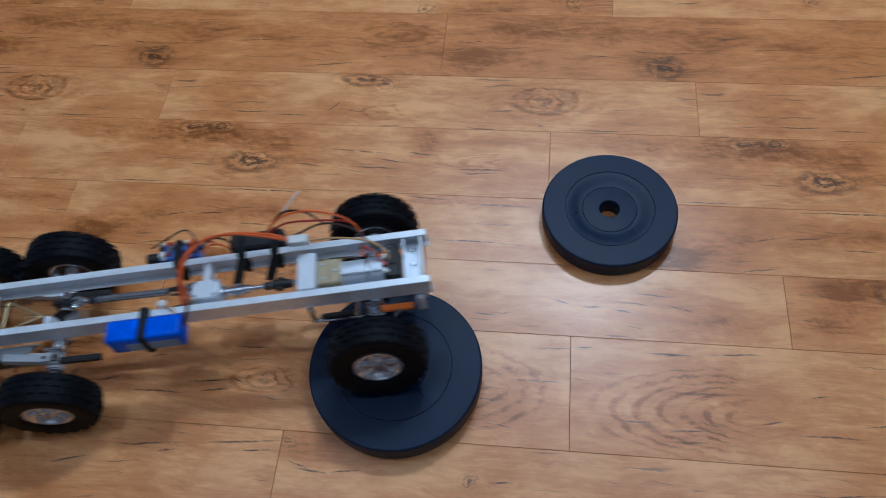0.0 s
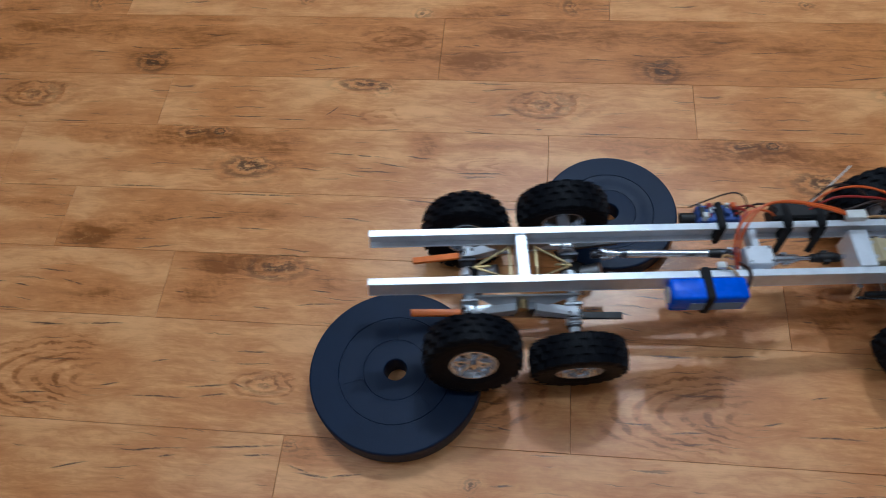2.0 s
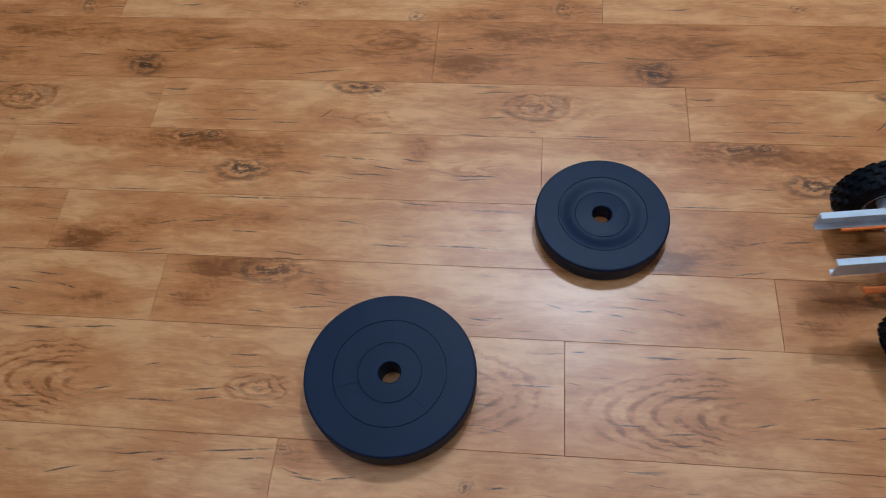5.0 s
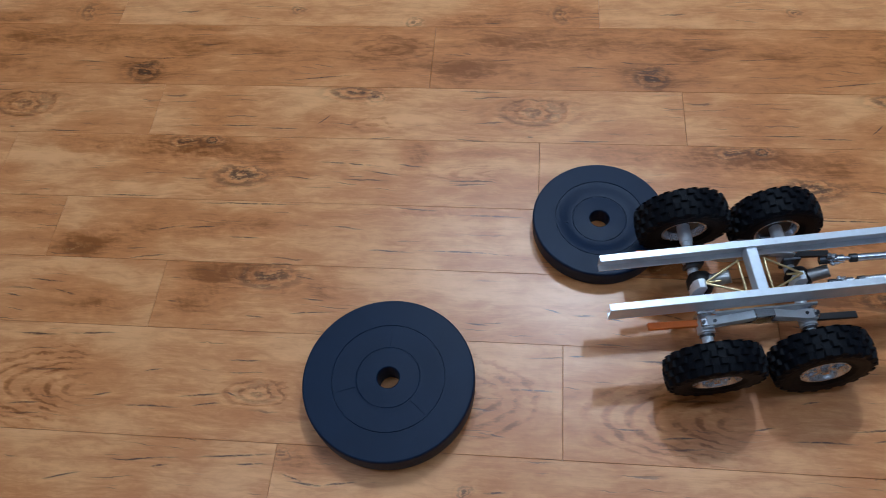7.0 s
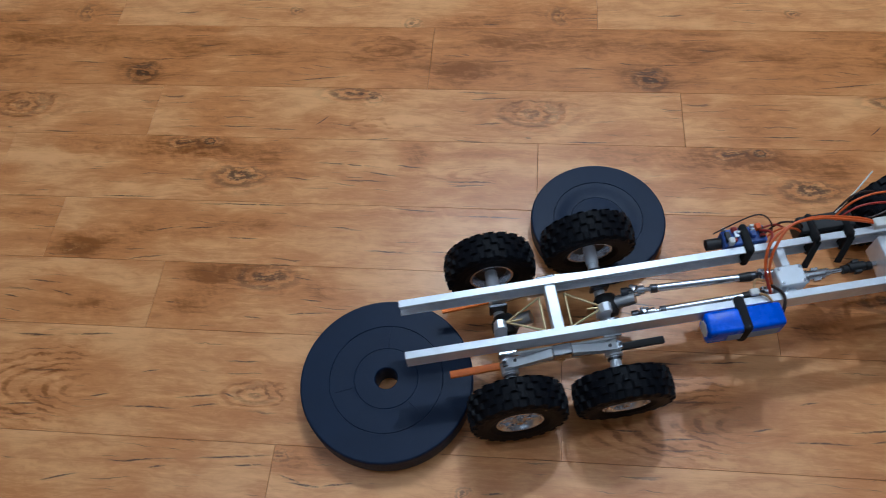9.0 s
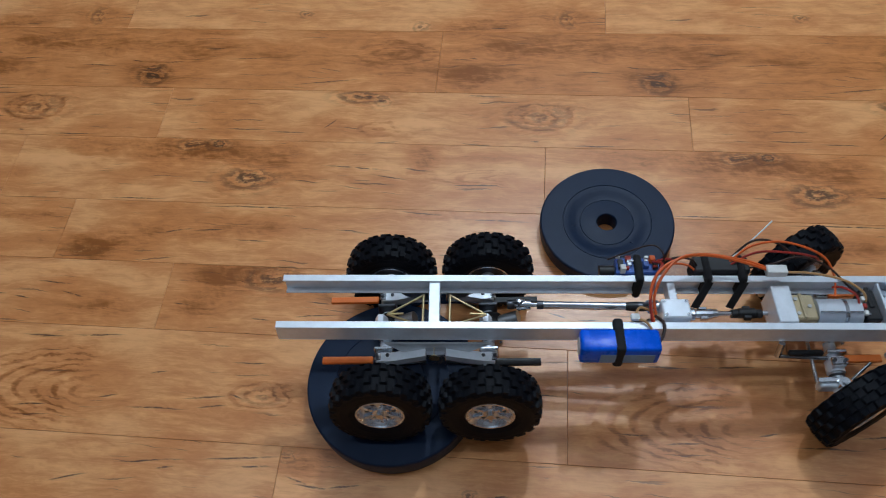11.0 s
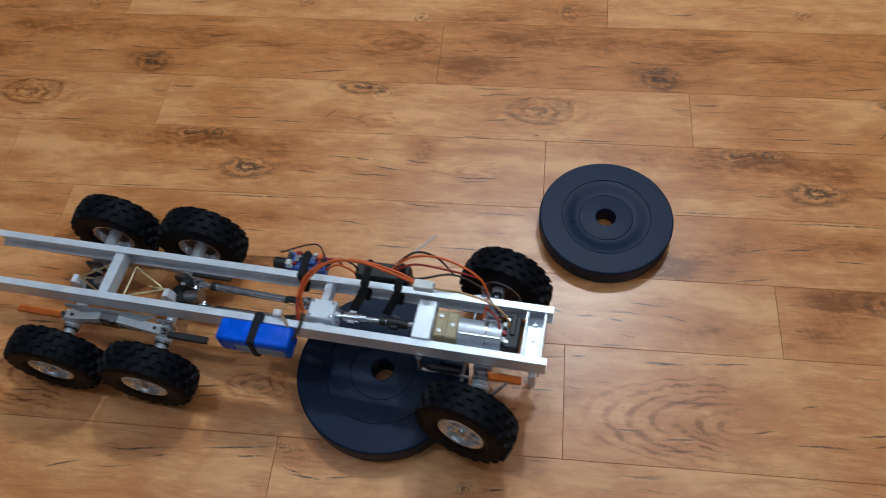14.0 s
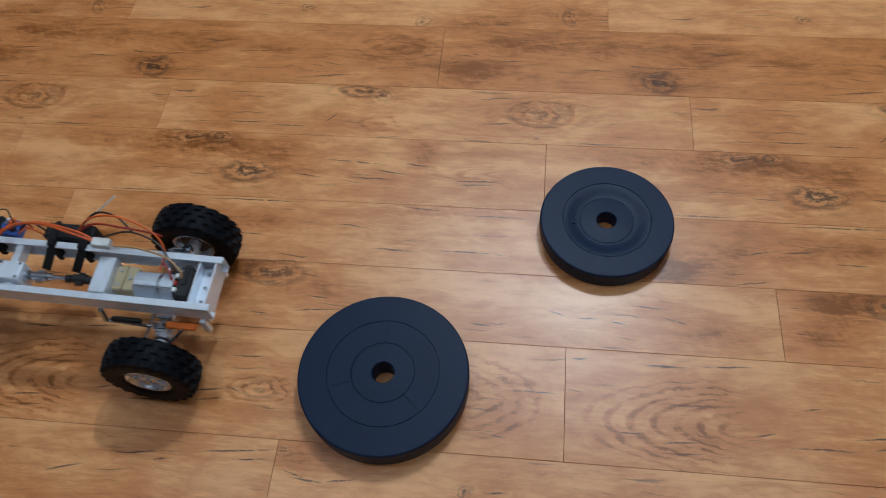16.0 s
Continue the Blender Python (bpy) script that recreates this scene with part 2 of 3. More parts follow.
def prism(outline, y0, y1, bm=None):
    """Outline of (x, z) pairs, extruded from y0 to y1."""
    bm = bm or bmesh.new()
    lo = [bm.verts.new((x, y0, z)) for x, z in outline]
    hi = [bm.verts.new((x, y1, z)) for x, z in outline]
    bm.faces.new(lo)
    bm.faces.new(hi[::-1])
    for i in range(len(outline)):
        j = (i + 1) % len(outline)
        bm.faces.new((lo[i], hi[i], hi[j], lo[j]))
    return bm


def wire(name, points, r, material, parent, label=""):
    """Round wire through the points, smoothed."""
    pts = [Vector(p) for p in points]
    line = []
    for i in range(len(pts) - 1):
        p0, p1, p2, p3 = pts[max(i - 1, 0)], pts[i], pts[i + 1], pts[min(i + 2, len(pts) - 1)]
        for k in range(6):
            t = k / 6
            line.append(0.5 * (2 * p1 + (p2 - p0) * t + (2 * p0 - 5 * p1 + 4 * p2 - p3) * t * t + (3 * p1 - p0 - 3 * p2 + p3) * t ** 3))
    line.append(pts[-1])
    bm, rings = bmesh.new(), []
    for i, p in enumerate(line):
        d = (line[min(i + 1, len(line) - 1)] - line[max(i - 1, 0)]).normalized()
        u = d.cross(Vector((0.13, 0.21, 1))).normalized()
        v = d.cross(u)
        rings.append([bm.verts.new(p + r * (math.cos(a) * u + math.sin(a) * v)) for a in [k * math.pi / 3 for k in range(6)]])
    for a, b in zip(rings, rings[1:]):
        for k in range(6):
            bm.faces.new((a[k], a[(k + 1) % 6], b[(k + 1) % 6], b[k]))
    bm.faces.new(rings[0])
    bm.faces.new(rings[-1][::-1])
    return part(name, bm, material, parent, label)


# ---- the room ----
def room():
    shell = (("floor", (-2.0, 2.0, -1.9, 3.1, -0.08, -0.012), SCREED),
             ("ceiling", (-2.1, 2.1, -2.0, 3.2, 2.5, 2.6), CEILING),
             ("wall_north", (-2.1, 2.1, 3.1, 3.2, -0.08, 2.5), PLASTER),
             ("wall_west", (-2.1, -2.0, -1.9, 3.1, -0.08, 2.5), PLASTER),
             ("wall_east", (2.0, 2.1, -1.9, 3.1, -0.08, 2.5), PLASTER))
    made = {}
    for name, b, mat in shell:
        made[name] = part(name, box(*b, bevel=0), mat, smooth=False)
        tagged(made[name], kind="structure")
    tagged(made["floor"], "honey-brown wood laminate floor with knots and dark grain")
    # unseen wall; its opening is invented to hold the added fill lamp
    south = box(-2.1, -0.85, -2.0, -1.9, -0.08, 2.5, 0)
    box(0.45, 2.1, -2.0, -1.9, -0.08, 2.5, 0, south)
    box(-0.85, 0.45, -2.0, -1.9, -0.08, 1.0, 0, south)
    box(-0.85, 0.45, -2.0, -1.9, 2.15, 2.5, 0, south)
    tagged(part("wall_south", south, PLASTER, smooth=False), kind="structure")
    return made["floor"]


# Each strip row: y of its lower and upper edge, x of one butt joint, tone, seed, and its figure from the strip's left end and middle line:
# knots (u, v, length, width, darkness), blots (u, v, length, width, strength), arches (u, v, length, width, rings, side, strength), cracks (u, v, length, turn).
LENGTH = 0.784


def strip(low, high, joint, tone, seed, **figure):
    return low, high, joint, laminate(seed, tone, **figure)


STRIPS = [
    strip(0.13, 0.2695, -0.268, -0.03, 1.0,
          knots=[(0.009, 0.058, 0.016, 0.008, 0.8), (0.22, 0.027, 0.009, 0.006, 0.9)],
          blots=[(0.491, 0, 0.04, 0.025, 0.25), (0.039, 0.055, 0.033, 0.019, 0.4), (0.256, 0.043, 0.038, 0.019, 0.2)],
          arches=[],
          cracks=[(0.631, 0.0428, 0.05, 6), (0.737, 0.053, 0.056, 5), (0.536, 0.0182, 0.029, 15), (0.65, 0.0361, 0.013, 12), (0.756, 0.0437, 0.026, 5), (0.024, 0.031, 0.018, -17), (0.044, 0.0253, 0.03, -4), (0.079, 0.0276, 0.026, 9), (0.255, 0.0291, 0.017, 3)]),
    strip(0.2695, 0.4105, 0.061, -0.02, 2.0,
          knots=[(0.419, -0.011, 0.028, 0.013, 0.5)],
          blots=[(0.49, -0.003, 0.041, 0.021, 0.2), (0.066, -0.023, 0.141, 0.04, 0.22), (0.72, -0.004, 0.04, 0.035, 0.2), (0.349, -0.026, 0.083, 0.021, 0.2)],
          arches=[(0.211, -0.017, 0.207, 0.063, 8, 1, 0.5), (0.653, -0.001, 0.114, 0.063, 5, -1, 0.45), (0.419, -0.011, 0.052, 0.021, 3, 0, 0.4)],
          cracks=[(0.116, 0.0541, 0.035, -1), (0.19, 0.0574, 0.041, 4), (0.282, 0.0119, 0.014, 11), (0.399, 0.0307, 0.021, 0), (0.225, -0.0217, 0.016, 13), (0.348, -0.0165, 0.033, 8), (0.386, -0.0132, 0.01, -18), (0.289, -0.0344, 0.047, 2), (0.36, -0.0277, 0.024, 9), (0.017, 0.0569, 0.012, 3), (0.075, -0.0312, 0.022, 0), (0.131, -0.0382, 0.028, 5), (0.753, 0.0105, 0.033, 0), (0.702, -0.0458, 0.02, -6)]),
    strip(0.4105, 0.509, -0.465, -0.02, 3.0,
          knots=[(0.139, 0.03, 0.039, 0.019, 1)],
          blots=[(0.074, 0.016, 0.045, 0.029, 0.5), (0.107, 0.035, 0.068, 0.017, 0.5), (0.036, -0.015, 0.045, 0.016, 0.5), (0.209, 0.015, 0.044, 0.021, 0.3), (0.71, -0.022, 0.044, 0.021, 0.5), (0.659, -0.04, 0.023, 0.01, 0.3), (0.188, 0.052, 0.045, 0.007, 0.3)],
          arches=[],
          cracks=[(0.192, 0.0298, 0.015, -7), (0.208, -0.0014, 0.019, -3), (0.136, -0.0287, 0.015, -8), (0.513, -0.0031, 0.015, -17), (0.552, -0.0078, 0.017, -2), (0.589, -0.0124, 0.014, -8), (0.42, -0.025, 0.018, -5), (0.208, -0.02, 0.036, 6), (0.658, -0.004, 0.021, -13), (0.628, 0.0119, 0.031, -4), (0.027, -0.0111, 0.015, -3)]),
    strip(0.509, 0.6087, -0.638, -0.01, 4.0,
          knots=[(0.037, -0.036, 0.032, 0.009, 0.4)],
          blots=[(0.051, -0.031, 0.048, 0.02, 0.75), (0.124, -0.005, 0.088, 0.02, 0.45), (0.256, 0.01, 0.079, 0.018, 0.35), (0.494, 0.042, 0.054, 0.011, 0.5), (0.602, 0.037, 0.068, 0.013, 0.3), (0.719, 0.018, 0.058, 0.009, 0.5)],
          arches=[],
          cracks=[(0.268, 0.0456, 0.092, 1), (0.159, 0.0015, 0.035, 10), (0.21, 0.0051, 0.031, 5), (0.272, -0.0094, 0.028, -2), (0.471, -0.0229, 0.038, -1), (0.568, -0.0214, 0.059, -1), (0.502, 0.0442, 0.039, -4), (0.606, 0.0358, 0.057, -1), (0.405, 0.0111, 0.024, -5), (0.722, 0.0526, 0.052, 1)]),
    strip(0.6087, 0.7235, 0.028, 0, 5.0,
          knots=[(0.36, -0.014, 0.037, 0.02, 1.2), (0.259, 0.045, 0.019, 0.011, 1), (0.302, 0.047, 0.02, 0.013, 1.2)],
          blots=[(0.172, 0.041, 0.147, 0.021, 0.5), (0.278, 0.032, 0.059, 0.029, 0.5), (0.39, 0.021, 0.05, 0.029, 0.45), (0.611, 0.024, 0.024, 0.03, 0.5), (0.422, -0.014, 0.049, 0.015, 0.3), (0.334, -0.027, 0.025, 0.02, 0.4), (0.699, 0.035, 0.088, 0.01, 0.25)],
          arches=[(0.74, -0.001, 0.133, 0.017, 4, 1, 0.3)],
          cracks=[(0.515, 0.0116, 0.058, -4), (0.543, -0.0152, 0.04, 0), (0.208, -0.053, 0.05, 1), (0.605, 0.0109, 0.024, -4), (0.686, -0.0139, 0.039, 1), (0.566, -0.003, 0.033, -6), (0.447, -0.0155, 0.025, -5)]),
    strip(0.7235, 0.8236, 0.233, -0.06, 6.0,
          knots=[(0.571, 0.005, 0.051, 0.026, 0.65), (0.3, 0.039, 0.036, 0.014, 1.2), (0.331, 0.031, 0.013, 0.011, 0.8)],
          blots=[(0.107, 0.002, 0.078, 0.039, 0.2), (0.309, 0.036, 0.052, 0.018, 0.5), (0.257, -0.016, 0.025, 0.019, 0.3), (0.571, 0.005, 0.065, 0.032, 0.2)],
          arches=[(0.571, 0.005, 0.065, 0.032, 3, 0, 0.35), (0.334, -0.024, 0.046, 0.021, 2, 0, 0.3)],
          cracks=[(0.131, -0.0291, 0.043, 0), (0.349, -0.0484, 0.021, 6), (0.261, -0.0156, 0.016, -134), (0.2, -0.0338, 0.034, -2), (0.564, -0.04, 0.008, -2), (0.652, -0.0462, 0.039, 0)]),
    strip(0.8236, 0.9535, -0.139, 0.17, 7.0,
          knots=[(0.329, -0.039, 0.026, 0.022, 1.4)],
          blots=[(0.714, 0.009, 0.08, 0.054, 0.25), (0.255, 0.037, 0.153, 0.026, 0.2), (0.047, -0.035, 0.051, 0.023, 0.5), (0.113, 0.026, 0.131, 0.03, 0.3), (0.328, -0.036, 0.041, 0.024, 0.3), (0.523, 0.017, 0.183, 0.037, 0.2)],
          arches=[(0.713, 0.015, 0.084, 0.032, 3, 0, 0.18)],
          cracks=[(0.034, 0.0038, 0.02, -4), (0.053, 0.006, 0.009, -6), (0.112, -0.0056, 0.032, 3), (0.296, -0.0081, 0.013, -9), (0.359, -0.0094, 0.021, 6), (0.237, -0.0188, 0.038, -2), (0.487, 0.0007, 0.045, 4), (0.611, -0.0469, 0.065, 7)]),
    strip(0.9535, 1.065, 0.117, -0.12, 8.0,
          knots=[(0.297, -0.018, 0.011, 0.011, 0.8), (0.491, -0.046, 0.013, 0.01, 0.8), (0.727, -0.026, 0.014, 0.023, 0.8)],
          blots=[(0.567, -0.045, 0.054, 0.018, 0.5), (0.692, -0.026, 0.098, 0.032, 0.4)],
          arches=[],
          cracks=[(0.617, -0.0476, 0.022, -2)]),
]


def floor_strips(floor):
    west, east, south, north, gap, depth = -2.0, 2.0, -1.9, 3.1, 0.0002, 0.9350
    for n in range(-3, 4):
        for y0, y1, joint, oak in STRIPS:
            mid, half = (y0 + y1) / 2 + n * depth, (y1 - y0) / 2
            low, high = max(mid - half, south), min(mid + half, north)
            if high - low < 0.01:
                continue
            first = joint - 0.29 * n
            k = math.floor((west - first) / LENGTH)
            whole = None
            while first + k * LENGTH < east:
                left = first + k * LENGTH
                u0, u1 = max(left, west) - left, min(left + LENGTH, east) - left
                if u1 - u0 > 0.004:
                    me = whole
                    if me is None or u1 - u0 < LENGTH - 0.001:
                        me = mesh_of("plank", box(u0 + gap, u1 - gap, low - mid + gap, high - mid - gap, -0.012, 0.0, bevel=0.0003), oak)
                    if u1 - u0 > LENGTH - 0.001:
                        whole = me
                    ob = new("plank", me)
                    ob.parent = floor
                    ob.location = (left, mid, 0)
                k += 1


# ---- weight plates ----
BIG, BIG_R, BIG_H = (-0.1425, 0.3455), 0.1012, 0.032
SMALL, SMALL_R, SMALL_H = (0.1061, 0.5812), 0.0860, 0.027


def weight_plate(name, r, h, hole, groove, inner, dish, label):
    profile = [(hole, 0.001), (r - 0.0035, 0.0), (r - 0.0015, 0.0012), (r - 0.0008, 0.004), (r - 0.0002, h * 0.5), (r, h - 0.0040), (r - 0.0002, h - 0.0020), (r - 0.0009, h - 0.0007), (r - 0.0022, h),
               (groove + 0.0007, h), (groove + 0.0003, h - 0.0009), (groove - 0.0003, h - 0.0009), (groove - 0.0007, h - 0.0001),
               *[(groove + (inner - groove) * k / 8, h - 0.0001 - dish * math.sin(math.pi / 2 * k / 8) ** 2) for k in range(1, 8)], (inner + 0.0007, h - dish), (inner + 0.0003, h - dish - 0.0006), (inner - 0.0003, h - dish - 0.0006),
               (inner - 0.0009, h - dish * 0.95), ((inner + hole) / 2, h - dish * 0.75), (hole + 0.0012, h - dish * 0.6), (hole + 0.0002, h - dish * 0.6 - 0.0010), (hole, h - dish * 0.6 - 0.003)]
    thing = part(name, lathe(profile, 128), VINYL, None, label)
    thing.data.set_sharp_from_angle(angle=radians(24))
    return tagged(thing, category="weight plate", group="weight plates")


def seams(plate, h, r0, r1, angles):
    """Fine raised mould lines between the two rings."""
    for a in angles:
        part("mould_line", box(r0, r1, -0.0006, 0.0006, h - 0.0010, h + 0.0002, 0.0001, turn=Matrix.Rotation(radians(a), 4, "Z")), VINYL, plate)


# ---- the truck ----
RADIUS, TRACK, KINGPIN = 0.0562, 0.091, 0.060
AXLES = {"rear": -0.6432, "middle": -0.5259, "front": -0.1466}
W_IN, W_OUT, Z_TOP, Z_LOW = 0.0262, 0.0346, 0.1190, 0.0950


def wheel_mesh():
    """Tyre with staggered tread blocks, rim with spokes; the axle is y."""
    # across the tyre: offset, base radius, which blocks rise there (0 none, 1 or 2 staggered rows)
    cols = [(-0.0150, 0.0265, 0), (-0.0178, 0.0330, 0), (-0.0186, 0.0420, 0), (-0.0184, 0.0455, 0), (-0.0186, 0.0462, 2), (-0.0172, 0.0494, 2), (-0.0168, 0.0500, 0),
            (-0.0162, 0.0504, 1), (-0.0092, 0.0516, 1), (-0.0084, 0.0518, 0), (-0.0076, 0.0520, 2), (-0.0010, 0.0524, 2), (0.0, 0.0524, 0)]
    cols += [(-y, r, (0, 2, 1)[k]) for y, r, k in cols[-2::-1]]
    pitch, fracs = 20, ((0.0, 0), (0.08, 1), (0.41, 1), (0.5, 0), (0.58, 2), (0.91, 2))
    bm, rings = bmesh.new(), []
    for i in range(pitch):
        for f, row in fracs:
            ring = []
            for y, r, k in cols:
                skew = 0.35 * y / 0.0186 * (1 if k == 1 else -1) if k else 0.0
                a = 2 * math.pi * (i + f + 0.18 * skew) / pitch
                rr = r + (0.0034 if k and k == row else 0.0)
                ring.append(bm.verts.new((rr * math.cos(a), y, rr * math.sin(a))))
            rings.append(ring)
    for i in range(len(rings)):
        u, v = rings[i], rings[(i + 1) % len(rings)]
        for j in range(len(cols) - 1):
            bm.faces.new((u[j], v[j], v[j + 1], u[j + 1]))
    tyre = mesh_of("tyre", bm, TYRE, False)
    rim_prof = [(0.0270, -0.0145), (0.0270, 0.0140), (0.0262, 0.0155), (0.0245, 0.0155), (0.0220, 0.0135), (0.0205, 0.0095), (0.010, 0.0085),
                (0.008, 0.0125), (0.004, 0.0125), (0.004, -0.006), (0.0205, -0.004), (0.0240, -0.0145)]
    bm = lathe(rim_prof, 40, axis="Y")
    for i in range(6):
        t = Matrix.Rotation(2 * math.pi * i / 6, 4, "Y")
        box(0.008, 0.0215, 0.0075, 0.0120, -0.0022, 0.0022, 0.0006, bm, t)
        rod((0.0135, 0.011, 0), (0.0135, 0.0140, 0), 0.0016, bm, 8)
    rim = mesh_of("rim", bm, RIM, True)
    nut = mesh_of("hub_nut", rod((0, 0.007, 0), (0, 0.0165, 0), 0.0042, n=6), STEEL, False)
    back = mesh_of("brake_drum", lathe([(0.0045, -0.0075), (0.0190, -0.0075), (0.0198, -0.0062), (0.0045, -0.0062)], 28, axis="Y"), GUNMETAL, True)
    bm = bmesh.new()
    for i in range(6):
        t = Matrix.Rotation(2 * math.pi * (i + 0.5) / 6, 4, "Y")
        box(0.0120, 0.0170, 0.0080, 0.0098, -0.0020, 0.0020, 0.0006, bm, t)
    return tyre, rim, nut, back, mesh_of("rim_slots", bm, GUNMETAL, False)


def channel(side):
    """Aluminium C rail that opens inward."""
    s, t = side, 0.0016
    x0, x1 = -0.7543, -0.0780
    bm = box(x0, x1, min(s * W_IN, s * W_OUT), max(s * W_IN, s * W_OUT), Z_TOP - t, Z_TOP, 0.0003)
    box(x0, x1, min(s * W_IN, s * W_OUT), max(s * W_IN, s * W_OUT), Z_LOW, Z_LOW + t, 0.0003, bm)
    box(x0 + 0.0001, x1 - 0.0001, min(s * (W_OUT - t), s * (W_OUT - 0.0001)), max(s * (W_OUT - t), s * (W_OUT - 0.0001)), Z_LOW + t, Z_TOP - t, 0, bm)
    return bm


def truck():
    t = new("model_truck")
    tagged(t, "six-wheeled bare aluminium model truck chassis with black tyres", "model truck")
    for s in (-1, 1):
        part("rail", channel(s), ALU, t, smooth=False)
    part("crossmember", box(-0.5925, -0.5805, -W_IN - 0.003, W_IN + 0.003, Z_TOP - 0.020, Z_TOP - 0.0025), ALU, t)
    end = box(-0.0870, -0.0845, -0.0335, 0.0335, Z_LOW - 0.012, Z_TOP - 0.0020, 0.0005)
    box(-0.1060, -0.1035, -0.0262, 0.0262, Z_TOP - 0.020, Z_TOP - 0.0020, 0.0005, end)
    box(-0.1034, -0.0871, -0.0262, 0.0262, Z_TOP - 0.020, Z_TOP - 0.0175, 0.0003, end)
    part("end_channel", end, ALU, t, "folded aluminium channel across the frame's end")
    for y in (-0.018, 0.0, 0.018):
        part("bolt", rod((-0.0955, y, Z_TOP - 0.0176), (-0.0955, y, Z_TOP - 0.0150), 0.0022, n=8), STEEL, t)
    battery(t)
    electronics(t)
    drive(t)
    bogie(t)
    return t


def battery(t):
    b = part("battery", box(-0.4340, -0.3510, -0.0625, -0.0362, 0.094, 0.1230, 0.004, segments=3), BLUE, t, "blue shrink-wrapped battery pack")
    part("battery_label", box(-0.4130, -0.3570, -0.0630, -0.0620, 0.098, 0.113, 0), LABEL, b, "grey-blue printed label")
    part("end_cap", rod((-0.4347, -0.0493, 0.1085), (-0.4335, -0.0493, 0.1085), 0.0095, n=8), WHITE, b, "pale end of the battery pack")
    part("strap", box(-0.3985, -0.3875, -0.0640, -0.0235, 0.0885, 0.1248, 0.004, segments=3), CLOTH, t, "black webbing strap")


def electronics(t):
    board = part("speed_controller", box(-0.3860, -0.3380, 0.0370, 0.0580, 0.104, 0.1200, 0.0015), PCB, t, "blue speed controller board")
    for i in range(5):
        part("component", box(-0.384 + 0.0095 * i, -0.3785 + 0.0095 * i, 0.041 + 0.003 * (i % 2), 0.053, 0.1200, 0.1245, 0.0005), STEEL if i % 2 else BLACK, board)
    for i, (mat, x, y) in enumerate(((WIRE_R, -0.372, 0.0545), (PCB, -0.3535, 0.046), (WIRE_O, -0.346, 0.0535), (WHITE, -0.3795, 0.0405))):
        part("plug", box(x - 0.003, x + 0.003, y - 0.0035, y + 0.0035, 0.118, 0.1245 + 0.001 * i, 0.0006), mat, board)
    for i, (x, y, mat) in enumerate(((-0.3830, 0.0575, WHITE), (-0.3745, 0.0420, WIRE_R), (-0.3520, 0.0560, WHITE), (-0.3440, 0.0430, WIRE_R), (-0.3690, 0.0500, STEEL))):
        part("solder_tab", box(x - 0.0022, x + 0.0022, y - 0.0016, y + 0.0016, 0.1195, 0.1235 + 0.0006 * i, 0.0004), mat, board)
    part("capacitor", rod((-0.4030, 0.048, 0.108), (-0.3865, 0.048, 0.108), 0.0065), BLACK, t)
    part("strap", box(-0.3665, -0.3575, 0.0235, 0.0600, 0.0885, 0.1262, 0.004, segments=3), CLOTH, t, "black webbing strap")
    part("receiver", box(-0.3020, -0.2400, 0.0370, 0.0580, 0.098, 0.1240, 0.002), BLACK, t, "black radio receiver")
    for x in (-0.2880, -0.2500):
        part("strap", box(x - 0.0045, x + 0.0045, 0.0235, 0.0600, 0.0885, 0.1275, 0.005, segments=3), CLOTH, t, "black webbing strap")
        tail = Matrix.Translation((x, 0.0235, 0.117)) @ Matrix.Rotation(radians(28), 4, "Y") @ Matrix.Rotation(radians(-30), 4, "X")
        part("strap_tail", box(-0.005, 0.005, -0.0008, 0.0008, -0.030, 0.004, 0.0004, turn=tail), CLOTH, t)
    part("connector", box(-0.2300, -0.2080, 0.0235, 0.0345, 0.1310, 0.1400, 0.001, turn=None), WHITE, t, "white nylon wire connector")
    wire("wire", [(-0.349, -0.012, 0.112), (-0.352, 0.000, 0.128), (-0.343, 0.018, 0.142), (-0.322, 0.036, 0.150), (-0.290, 0.040, 0.148), (-0.255, 0.034, 0.144), (-0.228, 0.030, 0.136)], 0.0016, WIRE_O, t)
    wire("wire", [(-0.352, -0.020, 0.110), (-0.356, 0.000, 0.126), (-0.349, 0.020, 0.139), (-0.330, 0.034, 0.146), (-0.296, 0.043, 0.146), (-0.250, 0.038, 0.141), (-0.228, 0.031, 0.137)], 0.0016, WIRE_O, t)
    wire("wire", [(-0.353, -0.024, 0.109), (-0.356, -0.003, 0.124), (-0.350, 0.018, 0.136), (-0.340, 0.036, 0.138), (-0.346, 0.048, 0.126)], 0.0016, WIRE_R, t)
    wire("wire", [(-0.262, 0.050, 0.122), (-0.240, 0.058, 0.142), (-0.205, 0.060, 0.146), (-0.165, 0.050, 0.136), (-0.150, 0.035, 0.120), (-0.152, 0.012, 0.112)], 0.0013, WIRE_O, t)
    wire("wire", [(-0.262, 0.046, 0.122), (-0.236, 0.052, 0.138), (-0.200, 0.050, 0.140), (-0.170, 0.052, 0.130), (-0.160, 0.055, 0.118)], 0.0013, WIRE_R, t)
    wire("wire", [(-0.262, 0.054, 0.120), (-0.238, 0.066, 0.140), (-0.212, 0.064, 0.140), (-0.190, 0.050, 0.130)], 0.0013, WIRE_B, t)
    wire("wire", [(-0.208, 0.028, 0.134), (-0.180, 0.030, 0.130), (-0.145, 0.024, 0.126), (-0.125, 0.012, 0.120), (-0.122, 0.004, 0.112)], 0.0013, WIRE_T, t)
